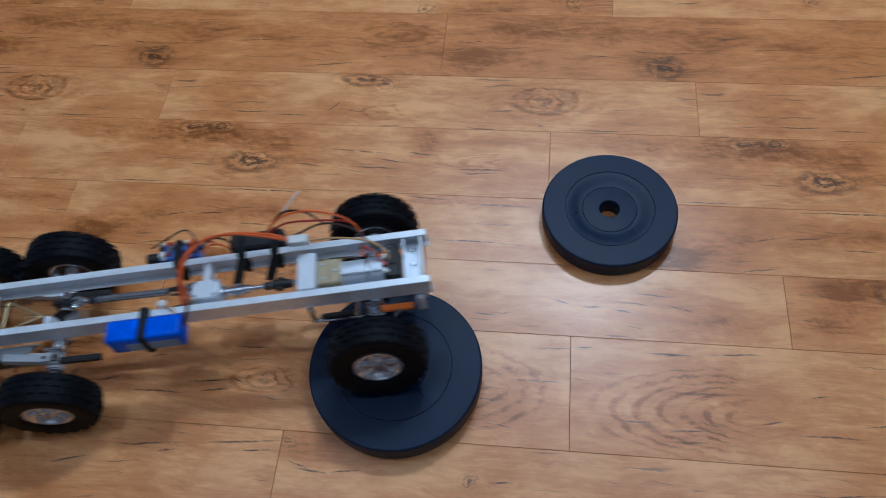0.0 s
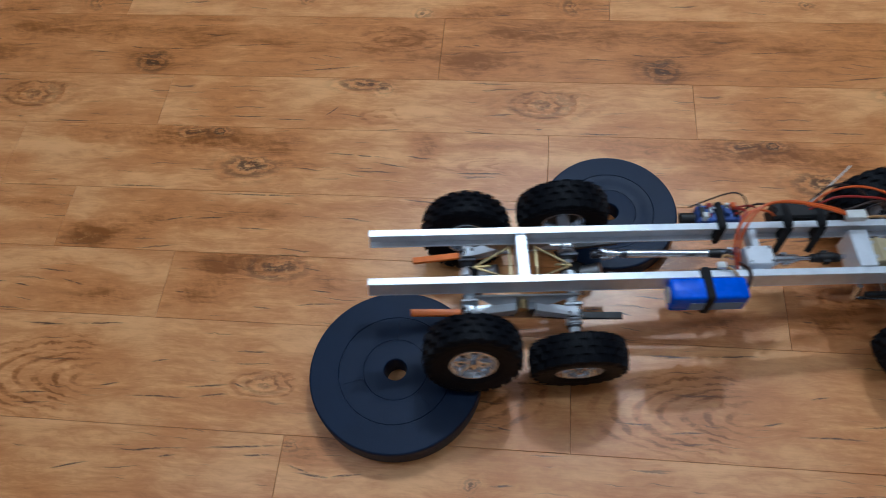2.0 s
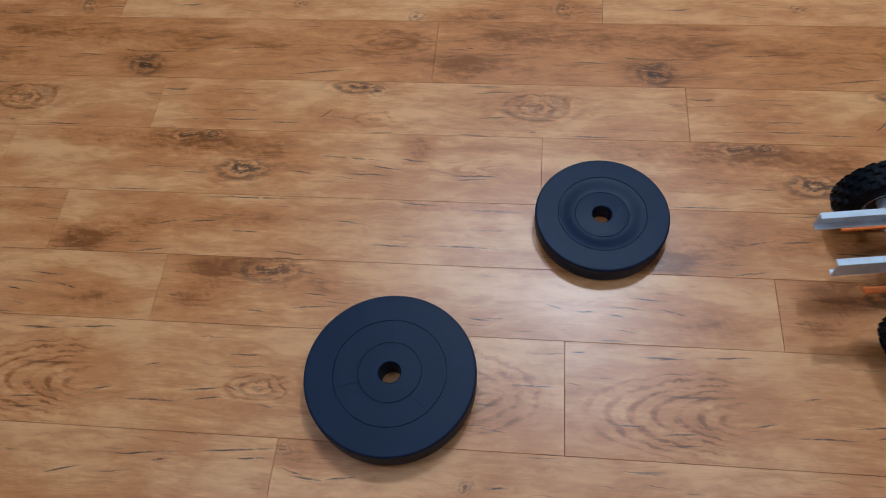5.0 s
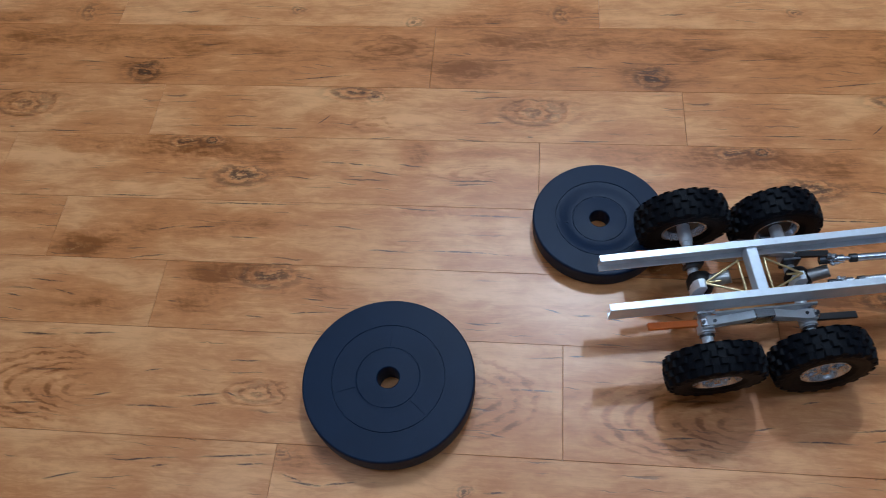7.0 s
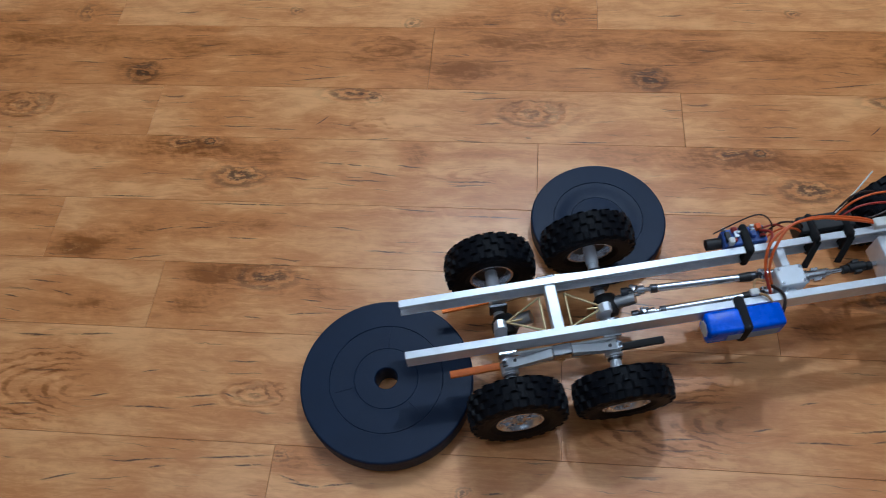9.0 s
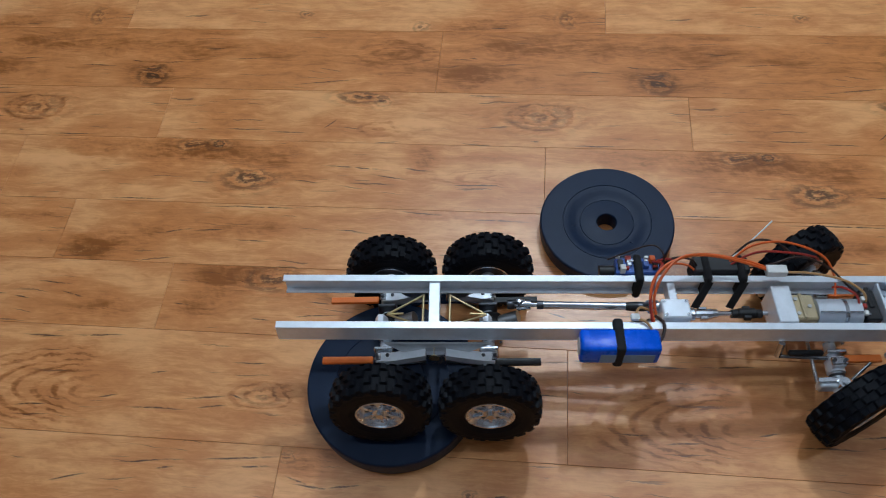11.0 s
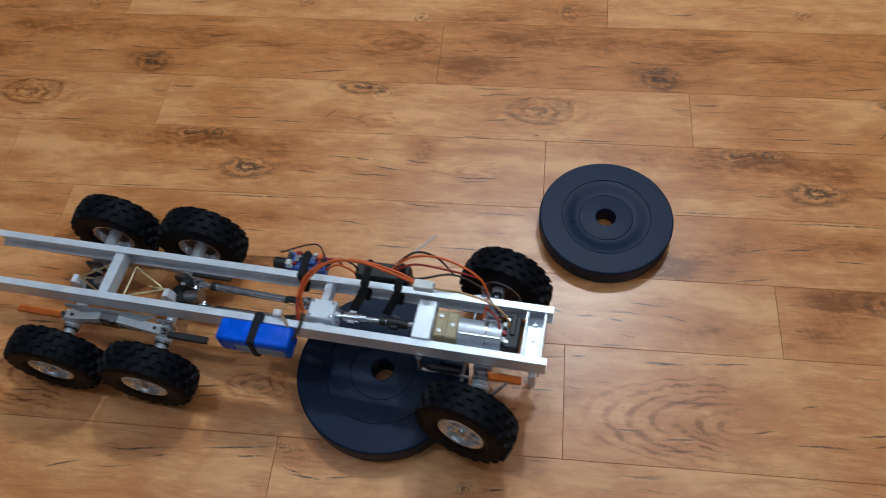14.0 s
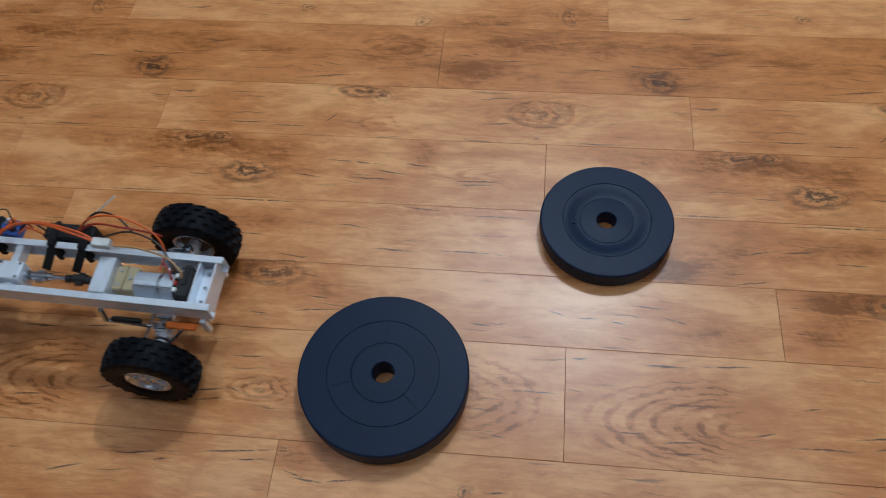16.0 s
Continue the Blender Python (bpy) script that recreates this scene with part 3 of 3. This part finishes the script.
    wire("wire", [(-0.395, 0.055, 0.120), (-0.352, 0.060, 0.140), (-0.338, 0.050, 0.140), (-0.335, 0.040, 0.124)], 0.0009, WIRE_B, t)
    wire("wire", [(-0.356, 0.050, 0.118), (-0.330, 0.052, 0.126), (-0.318, 0.048, 0.122)], 0.0012, WIRE_R, t)
    wire("wire", [(-0.3545, -0.050, 0.112), (-0.348, -0.044, 0.118), (-0.345, -0.030, 0.122), (-0.350, -0.014, 0.112)], 0.0018, WIRE_B, t)
    wire("wire", [(-0.3545, -0.046, 0.116), (-0.362, -0.030, 0.1225), (-0.372, -0.022, 0.1215), (-0.366, -0.006, 0.116), (-0.350, -0.010, 0.113)], 0.0014, WIRE_T, t)
    wire("wire", [(-0.338, 0.048, 0.116), (-0.322, 0.052, 0.128), (-0.305, 0.046, 0.132), (-0.298, 0.044, 0.122)], 0.0012, WIRE_B, t)
    wire("wire", [(-0.340, 0.042, 0.114), (-0.325, 0.046, 0.124), (-0.310, 0.042, 0.128), (-0.300, 0.040, 0.120)], 0.0012, WIRE_O, t)
    wire("wire", [(-0.242, 0.044, 0.120), (-0.222, 0.040, 0.132), (-0.190, 0.046, 0.138), (-0.158, 0.040, 0.128), (-0.140, 0.022, 0.120), (-0.128, 0.010, 0.116)], 0.0012, WIRE_B, t)
    wire("wire", [(-0.130, -0.008, 0.108), (-0.134, 0.006, 0.121), (-0.145, 0.018, 0.120), (-0.152, 0.024, 0.112)], 0.0013, WIRE_R, t)
    part("wire_tie", box(-0.3790, -0.3690, -0.0260, -0.0180, 0.1190, 0.1245, 0.002, segments=2), WHITE, t, "white wire tie")
    wire("antenna_wire", [(-0.258, 0.055, 0.125), (-0.235, 0.070, 0.140), (-0.215, 0.085, 0.152)], 0.0009, WHITE, t)


def drive(t):
    part("motor_mount", box(-0.2235, -0.2030, -0.0265, 0.0200, 0.088, 0.1215, 0.001), ALU, t, "square aluminium motor mount plate")
    gb = part("gearbox", box(-0.2030, -0.1760, -0.0170, 0.0150, 0.082, 0.1120, 0.002), BEIGE, t, "beige plastic gearbox")
    for x, y in ((-0.1965, -0.010), (-0.1965, 0.008), (-0.1830, -0.001)):
        part("screw", rod((x, y, 0.1115), (x, y, 0.1132), 0.0022, n=10), GREY_ALU, gb)
    part("gear_rib", box(-0.1925, -0.1890, -0.0165, 0.0145, 0.1115, 0.1145, 0.0006), BEIGE, gb)
    m = part("motor", rod((-0.1760, -0.003, 0.1010), (-0.1290, -0.003, 0.1010), 0.0160, n=32), MOTOR, t, "silver electric motor can")
    part("motor_cap", rod((-0.1290, -0.003, 0.1010), (-0.1270, -0.003, 0.1010), 0.0145, n=32), BLACK, m)
    part("motor_band", box(-0.1750, -0.1300, -0.0115, -0.0095, 0.1128, 0.1165, 0.0003), STEEL, m)
    part("motor_ring", rod((-0.1480, -0.003, 0.1010), (-0.1440, -0.003, 0.1010), 0.0163, n=32), STEEL, m)
    s = part("steering_servo", box(-0.1265, -0.1100, -0.0185, 0.0200, 0.075, 0.1135, 0.0015), BLACK, t, "black steering servo")
    for y in (-0.012, 0.014):
        part("screw", rod((-0.1235, y, 0.1130), (-0.1235, y, 0.1148), 0.0018), STEEL, s)
    for i, y in enumerate((-0.011, -0.003, 0.006)):
        part("terminal", box(-0.1285, -0.1245, y - 0.0028, y + 0.0028, 0.1125, 0.1165 + 0.0008 * i, 0.0006), (WHITE, WIRE_R, WHITE)[i], s)
    part("servo_horn", box(-0.1210, -0.1150, -0.004, 0.022, 0.1134, 0.1155, 0.001), BLACK, s)
    tc = part("transfer_case", box(-0.3430, -0.3130, -0.0200, 0.0040, 0.088, 0.1190, 0.0015), ALU, t, "machined aluminium transfer case")
    part("bearing_boss", rod((-0.3130, -0.008, 0.106), (-0.3070, -0.008, 0.106), 0.0075, n=20), STEEL, tc)
    for x, y in ((-0.3395, -0.0165), (-0.3395, 0.0005), (-0.3165, -0.0165), (-0.3165, 0.0005)):
        part("bolt", rod((x, y, 0.1185), (x, y, 0.1205), 0.0016, n=8), STEEL, tc)
    part("output_flange", rod((-0.3430, 0.003, 0.104), (-0.3500, 0.0035, 0.1034), 0.0070, n=18), STEEL, tc)
    part("output_flange", rod((-0.3430, -0.014, 0.094), (-0.3500, -0.0137, 0.0932), 0.0070, n=18), GREY_ALU, tc)
    part("bracket", box(-0.3330, -0.3240, 0.0040, 0.0330, 0.100, 0.1165, 0.001), ALU, tc)
    part("bracket", box(-0.3330, -0.3240, -0.0330, -0.0200, 0.094, 0.1100, 0.001), ALU, tc)
    shaft = part("driveshaft", rod((-0.3070, -0.007, 0.105), (-0.2250, -0.002, 0.100), 0.0028), STEEL, t)
    for x, y, z in ((-0.2960, -0.0064, 0.1044), (-0.2480, -0.0034, 0.1016)):
        joint = rod((x - 0.009, y, z), (x + 0.009, y, z), 0.0056, n=14)
        box(x - 0.004, x + 0.004, y - 0.0078, y + 0.0078, z - 0.003, z + 0.003, 0.0006, joint)
        part("universal_joint", joint, STEEL if x < -0.27 else BLACK, shaft)
    for x in (-0.2840, -0.2620, -0.2360):
        part("collar", rod((x - 0.0030, -0.0050, 0.1030), (x + 0.0030, -0.0046, 0.1026), 0.0048, n=14), BLACK if x > -0.27 else STEEL, shaft)
    for a, b in (((-0.3430, 0.003, 0.104), (-0.5060, 0.0150, 0.090)), ((-0.3430, -0.014, 0.094), (-0.4960, -0.008, 0.074))):
        a, b = Vector(a), Vector(b)
        sh = part("driveshaft", rod(a, b, 0.0026), STEEL, t, "long steel propeller shaft")
        part("sleeve", rod(a.lerp(b, 0.20), a.lerp(b, 0.76), 0.0044, n=16), STEEL, sh)
        part("boot", rod(a.lerp(b, 0.13), a.lerp(b, 0.21), 0.0056, n=16, r2=0.0046), BLACK, sh)
        part("boot", rod(a.lerp(b, 0.755), a.lerp(b, 0.80), 0.0050, n=16), GUNMETAL, sh)
        along = (b - a).normalized()
        for f in (0.06, 0.92):
            p = a.lerp(b, f)
            for side, metal in ((-1, STEEL), (1, GUNMETAL)):
                yoke = rod(p + along * side * 0.013, p + along * side * 0.005, 0.0052, n=14)
                for e in (-1, 1):
                    q = Vector((0, e * 0.0052, 0)) if side < 0 else Vector((0, 0, e * 0.0052))
                    rod(p + along * side * 0.007 + q, p - along * side * 0.003 + q, 0.0018, yoke, 8)
                part("yoke", yoke, metal, sh)
            part("cross_pin", rod(p - Vector((0, 0.0075, 0)), p + Vector((0, 0.0075, 0)), 0.0020, rod(p - Vector((0, 0, 0.0075)), p + Vector((0, 0, 0.0075)), 0.0020, n=8), 8), STEEL, sh)


def bogie(t):
    """Suspension pieces that stay with the frame."""
    for s in (-1, 1):
        y = s * 0.0375
        plate = prism([(-0.640, 0.094), (-0.620, 0.074), (-0.603, 0.066), (-0.570, 0.066), (-0.553, 0.074), (-0.525, 0.094)], y - 0.001, y + 0.001)
        part("side_plate", plate, GREY_ALU, t)
        part("pivot", rod((-0.5867, s * 0.034, 0.080), (-0.5867, s * 0.0485, 0.080), 0.006), BRASS, t)
        part("front_post", box(-0.0960, -0.0880, s * 0.0360 - 0.003, s * 0.0360 + 0.003, 0.066, 0.092, 0.001), ALU, t)
        link = rod((-0.215, s * 0.0405, 0.074), (-0.160, s * 0.0405, 0.070), 0.0022)
        rod((-0.215, s * 0.0405, 0.074), (-0.215, s * 0.036, 0.094), 0.0034, link)
        part("shock_link", link, STEEL, t)
        part("shock", box(-0.206, -0.168, s * 0.0405 - 0.0032, s * 0.0405 + 0.0032, 0.0775, 0.0845, 0.002), BLACK, t)
    for x, sx in ((-0.6432, 1), (-0.5259, -1)):
        base = x + sx * 0.044
        tri = rod((x + sx * 0.004, 0.000, 0.092), (base, 0.020, 0.100), 0.0013)
        rod((x + sx * 0.004, 0.000, 0.092), (base, -0.020, 0.100), 0.0013, tri)
        rod((base, -0.021, 0.100), (base, 0.021, 0.100), 0.0013, tri)
        rod((x + sx * 0.004, 0.0, 0.092), (x + sx * 0.022, 0.0, 0.094), 0.0013, tri)
        part("upper_link", tri, BRASS, t, "thin brass triangulated link")


def axle(t, name, x, front):
    """Axle in its own space: the centre lies at wheel height."""
    bm = rod((0, -0.080, 0), (0, 0.080, 0), 0.0064, n=16)
    for s in (-1, 1):
        rod((0, s * 0.036, 0), (0, s * 0.050, 0), 0.0098, bm, 16)
        rod((0, s * 0.062, 0), (0, s * 0.084, 0), 0.0076, bm, 16)
        box(-0.0065, 0.0065, s * 0.042 - 0.006, s * 0.042 + 0.006, 0.003, 0.016, 0.001, bm)
    ax = part(name, bm, ALU, t)
    for s in (-1, 1):
        part("collar", rod((0, s * 0.0520, 0), (0, s * 0.0545, 0), 0.0084, n=16), GUNMETAL, ax)
        part("axle_clamp", box(-0.0085, 0.0085, s * 0.042 - 0.0045, s * 0.042 + 0.0045, 0.0135, 0.0175, 0.0010), STEEL, ax)
        for e in (-1, 1):
            part("clamp_bolt", rod((e * 0.0060, s * 0.042, 0.0170), (e * 0.0060, s * 0.042, 0.0205), 0.0020, n=8), GUNMETAL, ax)
        part("axle_bracket", box(-0.0105, 0.0105, s * 0.0300 - 0.0022, s * 0.0300 + 0.0022, -0.004, 0.0165, 0.0010), GUNMETAL if s > 0 else STEEL, ax)
    cover = rod((0.004, -0.010, 0.004), (0.004, -0.016, 0.004), 0.0120, n=20)
    for k in range(5):
        c = math.cos(2 * math.pi * k / 5), math.sin(2 * math.pi * k / 5)
        rod((0.004 + 0.0092 * c[0], -0.0155, 0.004 + 0.0092 * c[1]), (0.004 + 0.0092 * c[0], -0.0175, 0.004 + 0.0092 * c[1]), 0.0014, cover, 6)
    part("diff_cover", cover, STEEL, ax)
    part("differential", lathe([(0.004, -0.014), (0.011, -0.012), (0.0150, -0.005), (0.0150, 0.005), (0.011, 0.012), (0.004, 0.014)], 24, axis="Y"), BLACK, ax, m=Matrix.Translation((0.004, 0.008, 0.004)))
    part("pinion_housing", rod((0.012, 0.008, 0.010), (0.034, 0.008, 0.020), 0.0075, n=16), GREY_ALU, ax)
    part("mount", prism([(-0.010, 0.002), (0.004, 0.002), (0.004, 0.026), (0.000, 0.033), (-0.006, 0.033), (-0.010, 0.026)], -0.006, 0.004), ALU, ax)
    if front:
        rodm = rod((-0.022, -0.062, -0.002), (-0.022, 0.062, -0.002), 0.0022)
        part("tie_rod", rodm, STEEL, ax)
        for s in (-1, 1):
            part("knuckle", box(-0.024, 0.007, s * 0.064 - 0.005, s * 0.064 + 0.005, -0.006, 0.010, 0.002), ALU, ax)
            part("leaf_spring", box(0.006, 0.044, s * 0.040 - 0.0042, s * 0.040 + 0.0042, 0.014, 0.0185, 0.0008), ORANGE, ax, "orange plastic leaf end")
        for s in (-1, 1):
            cap = rod((0.0, s * 0.066, 0.004), (0.0, s * 0.066, 0.0155), 0.0062, n=14)
            rod((0.0, s * 0.066, 0.0150), (0.0, s * 0.066, 0.0180), 0.0030, cap, 6)
            part("kingpin", cap, STEEL, ax)
            part("steering_arm", box(-0.026, -0.004, s * 0.062 - 0.003, s * 0.062 + 0.003, 0.0100, 0.0130, 0.0008), STEEL, ax)
        part("drag_link", rod((0.012, -0.060, 0.006), (0.030, -0.046, 0.020), 0.0018), STEEL, ax)
    return ax


def bogie_beam(t, s):
    """Walking beam that joins the two rear axles on one side; its centre is the pivot."""
    h, y = 0.0587, s * 0.0420
    out = [(-h - 0.002, -0.004), (-h + 0.010, -0.006), (-0.024, 0.001), (-0.010, 0.006), (0.010, 0.006), (0.024, 0.001), (h - 0.010, -0.006), (h + 0.002, -0.004),
           (h + 0.002, 0.003), (h - 0.008, 0.003), (0.022, 0.011), (0.009, 0.015), (-0.009, 0.015), (-0.022, 0.011), (-h + 0.008, 0.003), (-h - 0.002, 0.003)]
    b = part("walking_beam", prism(out, y - 0.0055, y + 0.0055), ALU, t)
    part("pivot_clamp", box(-0.011, 0.011, y - 0.0065, y + 0.0065, -0.002, 0.0165, 0.0012), STEEL, b)
    part("lower_leaf", prism([(-h, -0.012), (-0.02, -0.006), (0.02, -0.006), (h, -0.012), (h, -0.0145), (0.02, -0.010), (-0.02, -0.010), (-h, -0.0145)], y - 0.003, y + 0.003), STEEL, b)
    part("rear_tongue", box(-0.1260, -0.070, y - 0.0042, y + 0.0042, -0.0060, -0.0020, 0.0008), ORANGE, b, "orange plastic leaf end")
    part("front_tongue", box(0.060, 0.1150, y - 0.0042, y + 0.0042, -0.0120, -0.0080, 0.0008), BLACK, b, "black plastic leaf end")
    return b


# Path of the truck: seconds, x, y, z, heading, pitch, roll.
TRUCK = [
    (0, -0.02312, 0.4466, 0.02177, 10.48, -2.097, -2.23),
    (0.5, 0.1641, 0.4752, 0.004883, 9.493, -0.4138, 2.544),
    (1, 0.289, 0.4655, 0.01741, 5.778, -0.8159, -2.686),
    (1.5, 0.448, 0.4752, -0.004697, 4.41, 2.391, -8.202),
    (2, 0.571, 0.5122, -0.02018, 6.941, 4.335, -0.3751),
    (2.5, 0.7118, 0.541, -0.007902, 8.502, 2.509, 6.968),
    (3, 0.8822, 0.5634, -0.009673, 8.948, 1.585, -0.1678),
    (3.5, 1.065, 0.576, -0.0056, 8.403, 0.8336, -1.889),
    (4, 1.12, 0.5937, -0.001998, 8.4, 0.2989, 0.3366),
    (4.5, 1.136, 0.6, 0, 8, 0, 0),
    (5, 1.09, 0.593, 0, 7.4, 0, 0),
    (5.5, 1.005, 0.578, 0, 6.9, 0, 0),
    (6, 0.915, 0.553, 0, 6.6, 0, 0),
    (6.3, 0.888, 0.545, 0, 6.7, 0, 0),
    (6.5, 0.8818, 0.5411, 0.01124, 6.891, -1.615, -0.4224),
    (7, 0.8458, 0.5536, 0.007864, 8.74, -0.7332, 1.917),
    (7.5, 0.789, 0.5605, 0.008084, 10.04, -0.951, 3.211),
    (8, 0.7401, 0.5713, 0.006106, 11.81, -0.1979, 6.491),
    (8.5, 0.684, 0.5629, 0.01204, 12.71, -0.8833, 6.494),
    (9, 0.6189, 0.5372, 0.00734, 12.35, -0.71, 3.556),
    (11.5, 0.4515, 0.397, -0.0105, 1.514, 3.281, -7.678),
    (12, 0.396, 0.3598, -0.007543, -2.167, 2.85, -8.618),
    (12.5, 0.3264, 0.3364, -0.005157, -5.027, 1.665, -5.158),
    (13, 0.247, 0.3245, 0.001822, -6.705, -0.2056, -0.7878),
    (13.5, 0.1789, 0.3313, -0.009009, -6.94, 0.6018, -0.6057),
    (14, 0.117, 0.3508, 0.01221, -5.617, -1.282, -1.198),
    (14.5, 0.03368, 0.3905, 0.02058, -2.529, -2.121, -1.54),
    (15, -0.06648, 0.4311, 0.003028, 1.1, 0.613, -0.501),
    (15.5, -0.1747, 0.4219, -0.006745, -0.5437, 1.287, 2.604),
    (16, -0.268, 0.4098, -0.005495, -1.861, 0.8651, 1.51),
]
# Front wheels' steering angle.
STEER = [(0, 0), (0.5, 0), (1, 4), (1.5, 8), (2, 8), (3, 6), (4, 4), (6.3, 2), (9.2, 14), (11, 28), (11.5, 28), (11.8, 25), (12.2, 19), (12.5, 15), (13.2, 7), (13.5, 0), (14.2, -16), (14.8, -15), (15.5, 0), (16, 0)]
BIG_PATH = [(0, BIG[0], BIG[1]), (11.3, BIG[0], BIG[1]), (12.4, -0.1469, 0.3471), (13.5, -0.1471, 0.3473), (14.1, -0.1524, 0.3491), (16, -0.1524, 0.3491)]
SMALL_PATH = [(0, SMALL[0], SMALL[1]), (9.2, SMALL[0], SMALL[1]), (11.3, 0.1086, 0.5833), (16, 0.1086, 0.5833)]


def glide(rows, t):
    """Monotone cubic through rows of (seconds, values...)."""
    ts = [r[0] for r in rows]
    i = max(0, min(len(rows) - 2, max((k for k, s in enumerate(ts) if s <= t), default=0)))
    h = ts[i + 1] - ts[i]
    u = min(1.0, max(0.0, (t - ts[i]) / h))
    out = []
    for c in range(1, len(rows[0])):
        d = [(rows[k + 1][c] - rows[k][c]) / (ts[k + 1] - ts[k]) for k in range(len(rows) - 1)]

        def slope(k):
            if k == 0 or k == len(rows) - 1:
                return d[0] if k == 0 else d[-1]
            a, b = d[k - 1], d[k]
            return 0.0 if a * b <= 0 else 2 * a * b / (a + b)
        a, b = rows[i][c], rows[i + 1][c]
        m0, m1 = slope(i) * h, slope(i + 1) * h
        out.append((2 * u ** 3 - 3 * u * u + 1) * a + (u ** 3 - 2 * u * u + u) * m0 + (3 * u * u - 2 * u ** 3) * b + (u ** 3 - u * u) * m1)
    return out


def support(x, y, heading, t):
    """Height of a wheel's centre that rolls over floor and plates."""
    plates = ((*glide(BIG_PATH, t), BIG_R, BIG_H), (*glide(SMALL_PATH, t), SMALL_R, SMALL_H))
    best = RADIUS
    c, s = math.cos(heading), math.sin(heading)
    for k in range(-10, 11):
        f = k / 10 * RADIUS * 0.98
        rise = math.sqrt(RADIUS ** 2 - f * f)
        for w in (-0.017, 0.0, 0.017):
            px, py = x + f * c - w * s, y + f * s + w * c
            for qx, qy, r, h in plates:
                if (px - qx) ** 2 + (py - qy) ** 2 < r * r:
                    best = max(best, h + rise)
    return best


def motions():
    walk(big_plate, [(t, pose(x, y, 0)) for t, x, y in BIG_PATH])
    walk(small_plate, [(t, pose(x, y, 0)) for t, x, y in SMALL_PATH])
    times = [k / 10 for k in range(161)]
    body, axle_rows, wheel_rows, beam_rows = [], {k: [] for k in AXLES}, {k: [] for k in wheels}, {-1: [], 1: []}
    rolled, before = {k: 0.0 for k in wheels}, {}
    for t in times:
        x, y, z, yaw, pitch, roll = glide(TRUCK, t)
        (steer,) = glide(STEER, t)
        m = Matrix.Translation((x, y, z)) @ Matrix.Rotation(radians(yaw), 4, "Z") @ Matrix.Rotation(radians(pitch), 4, "Y") @ Matrix.Rotation(radians(roll), 4, "X")
        inv = m.inverted()
        body.append((t, m))
        heading = radians(yaw)
        for name, ax in AXLES.items():
            ends = {}
            for s in (-1, 1):
                p = m @ Vector((ax, s * TRACK, RADIUS))
                ends[s] = Vector((p.x, p.y, support(p.x, p.y, heading + (radians(steer) if name == "front" else 0), t)))
            mid = (ends[-1] + ends[1]) / 2
            lean = math.atan2(ends[1].z - ends[-1].z, 2 * TRACK)
            local = inv @ Matrix.Translation(mid) @ Matrix.Rotation(heading, 4, "Z") @ Matrix.Rotation(lean, 4, "X")
            axle_rows[name].append((t, local))
            for s in (-1, 1):
                key = (name, s)
                turn = heading + (radians(steer) if name == "front" else 0)
                if key in before:
                    step = ends[s] - before[key]
                    rolled[key] += (step.x * math.cos(turn) + step.y * math.sin(turn)) / RADIUS
                before[key] = ends[s]
                hub = local @ Matrix.Translation((0, s * TRACK, 0))
                if name == "front":
                    hub = local @ Matrix.Translation((0, s * KINGPIN, 0)) @ Matrix.Rotation(radians(steer), 4, "Z") @ Matrix.Translation((0, s * (TRACK - KINGPIN), 0))
                flip = Matrix.Rotation(math.pi, 4, "Z") if s < 0 else Matrix()
                spin = Matrix.Rotation(rolled[key] * s, 4, "Y")
                wheel_rows[key].append((t, hub @ flip @ spin))
        for s in (-1, 1):
            a = axle_rows["rear"][-1][1] @ Vector((0, s * 0.042, 0))
            b = axle_rows["middle"][-1][1] @ Vector((0, s * 0.042, 0))
            mid, tilt = (a + b) / 2, -math.atan2(b.z - a.z, b.x - a.x)
            beam_rows[s].append((t, Matrix.Translation((mid.x, 0, mid.z + 0.016)) @ Matrix.Rotation(tilt, 4, "Y")))
    walk(model_truck, body)
    for name, ob in axles.items():
        walk(ob, axle_rows[name])
    for key, ob in wheels.items():
        walk(ob, wheel_rows[key])
    for s, ob in beams.items():
        walk(ob, beam_rows[s])


floor = room()
big_plate = weight_plate("weight_plate", BIG_R, BIG_H, 0.0128, 0.0663, 0.0375, 0.0004, "large blue-black vinyl weight plate lying flat on the floor")
seams(big_plate, BIG_H, 0.040, 0.062, (200, 318, 92))
small_plate = weight_plate("weight_plate", SMALL_R, SMALL_H, 0.0122, 0.0565, 0.0345, 0.0034, "small dished blue-black vinyl weight plate lying on the floor")
seams(small_plate, SMALL_H - 0.0017, 0.041, 0.052, (190, 315))
model_truck = truck()
axles = {name: axle(model_truck, "front_axle" if name == "front" else "rear_axle", x, name == "front") for name, x in AXLES.items()}
beams = {s: bogie_beam(model_truck, s) for s in (-1, 1)}
tyre_me, rim_me, nut_me, drum_me, slots_me = wheel_mesh()
wheels = {}
for name in AXLES:
    for s in (-1, 1):
        wheel = new("wheel", rim_me)
        wheel.parent = model_truck
        for part_name, me in (("tyre", tyre_me), ("hub_nut", nut_me), ("brake_drum", drum_me), ("rim_slots", slots_me)):
            piece = new(part_name, me)
            piece.parent = wheel
        wheels[(name, s)] = wheel
floor_strips(floor)
motions()
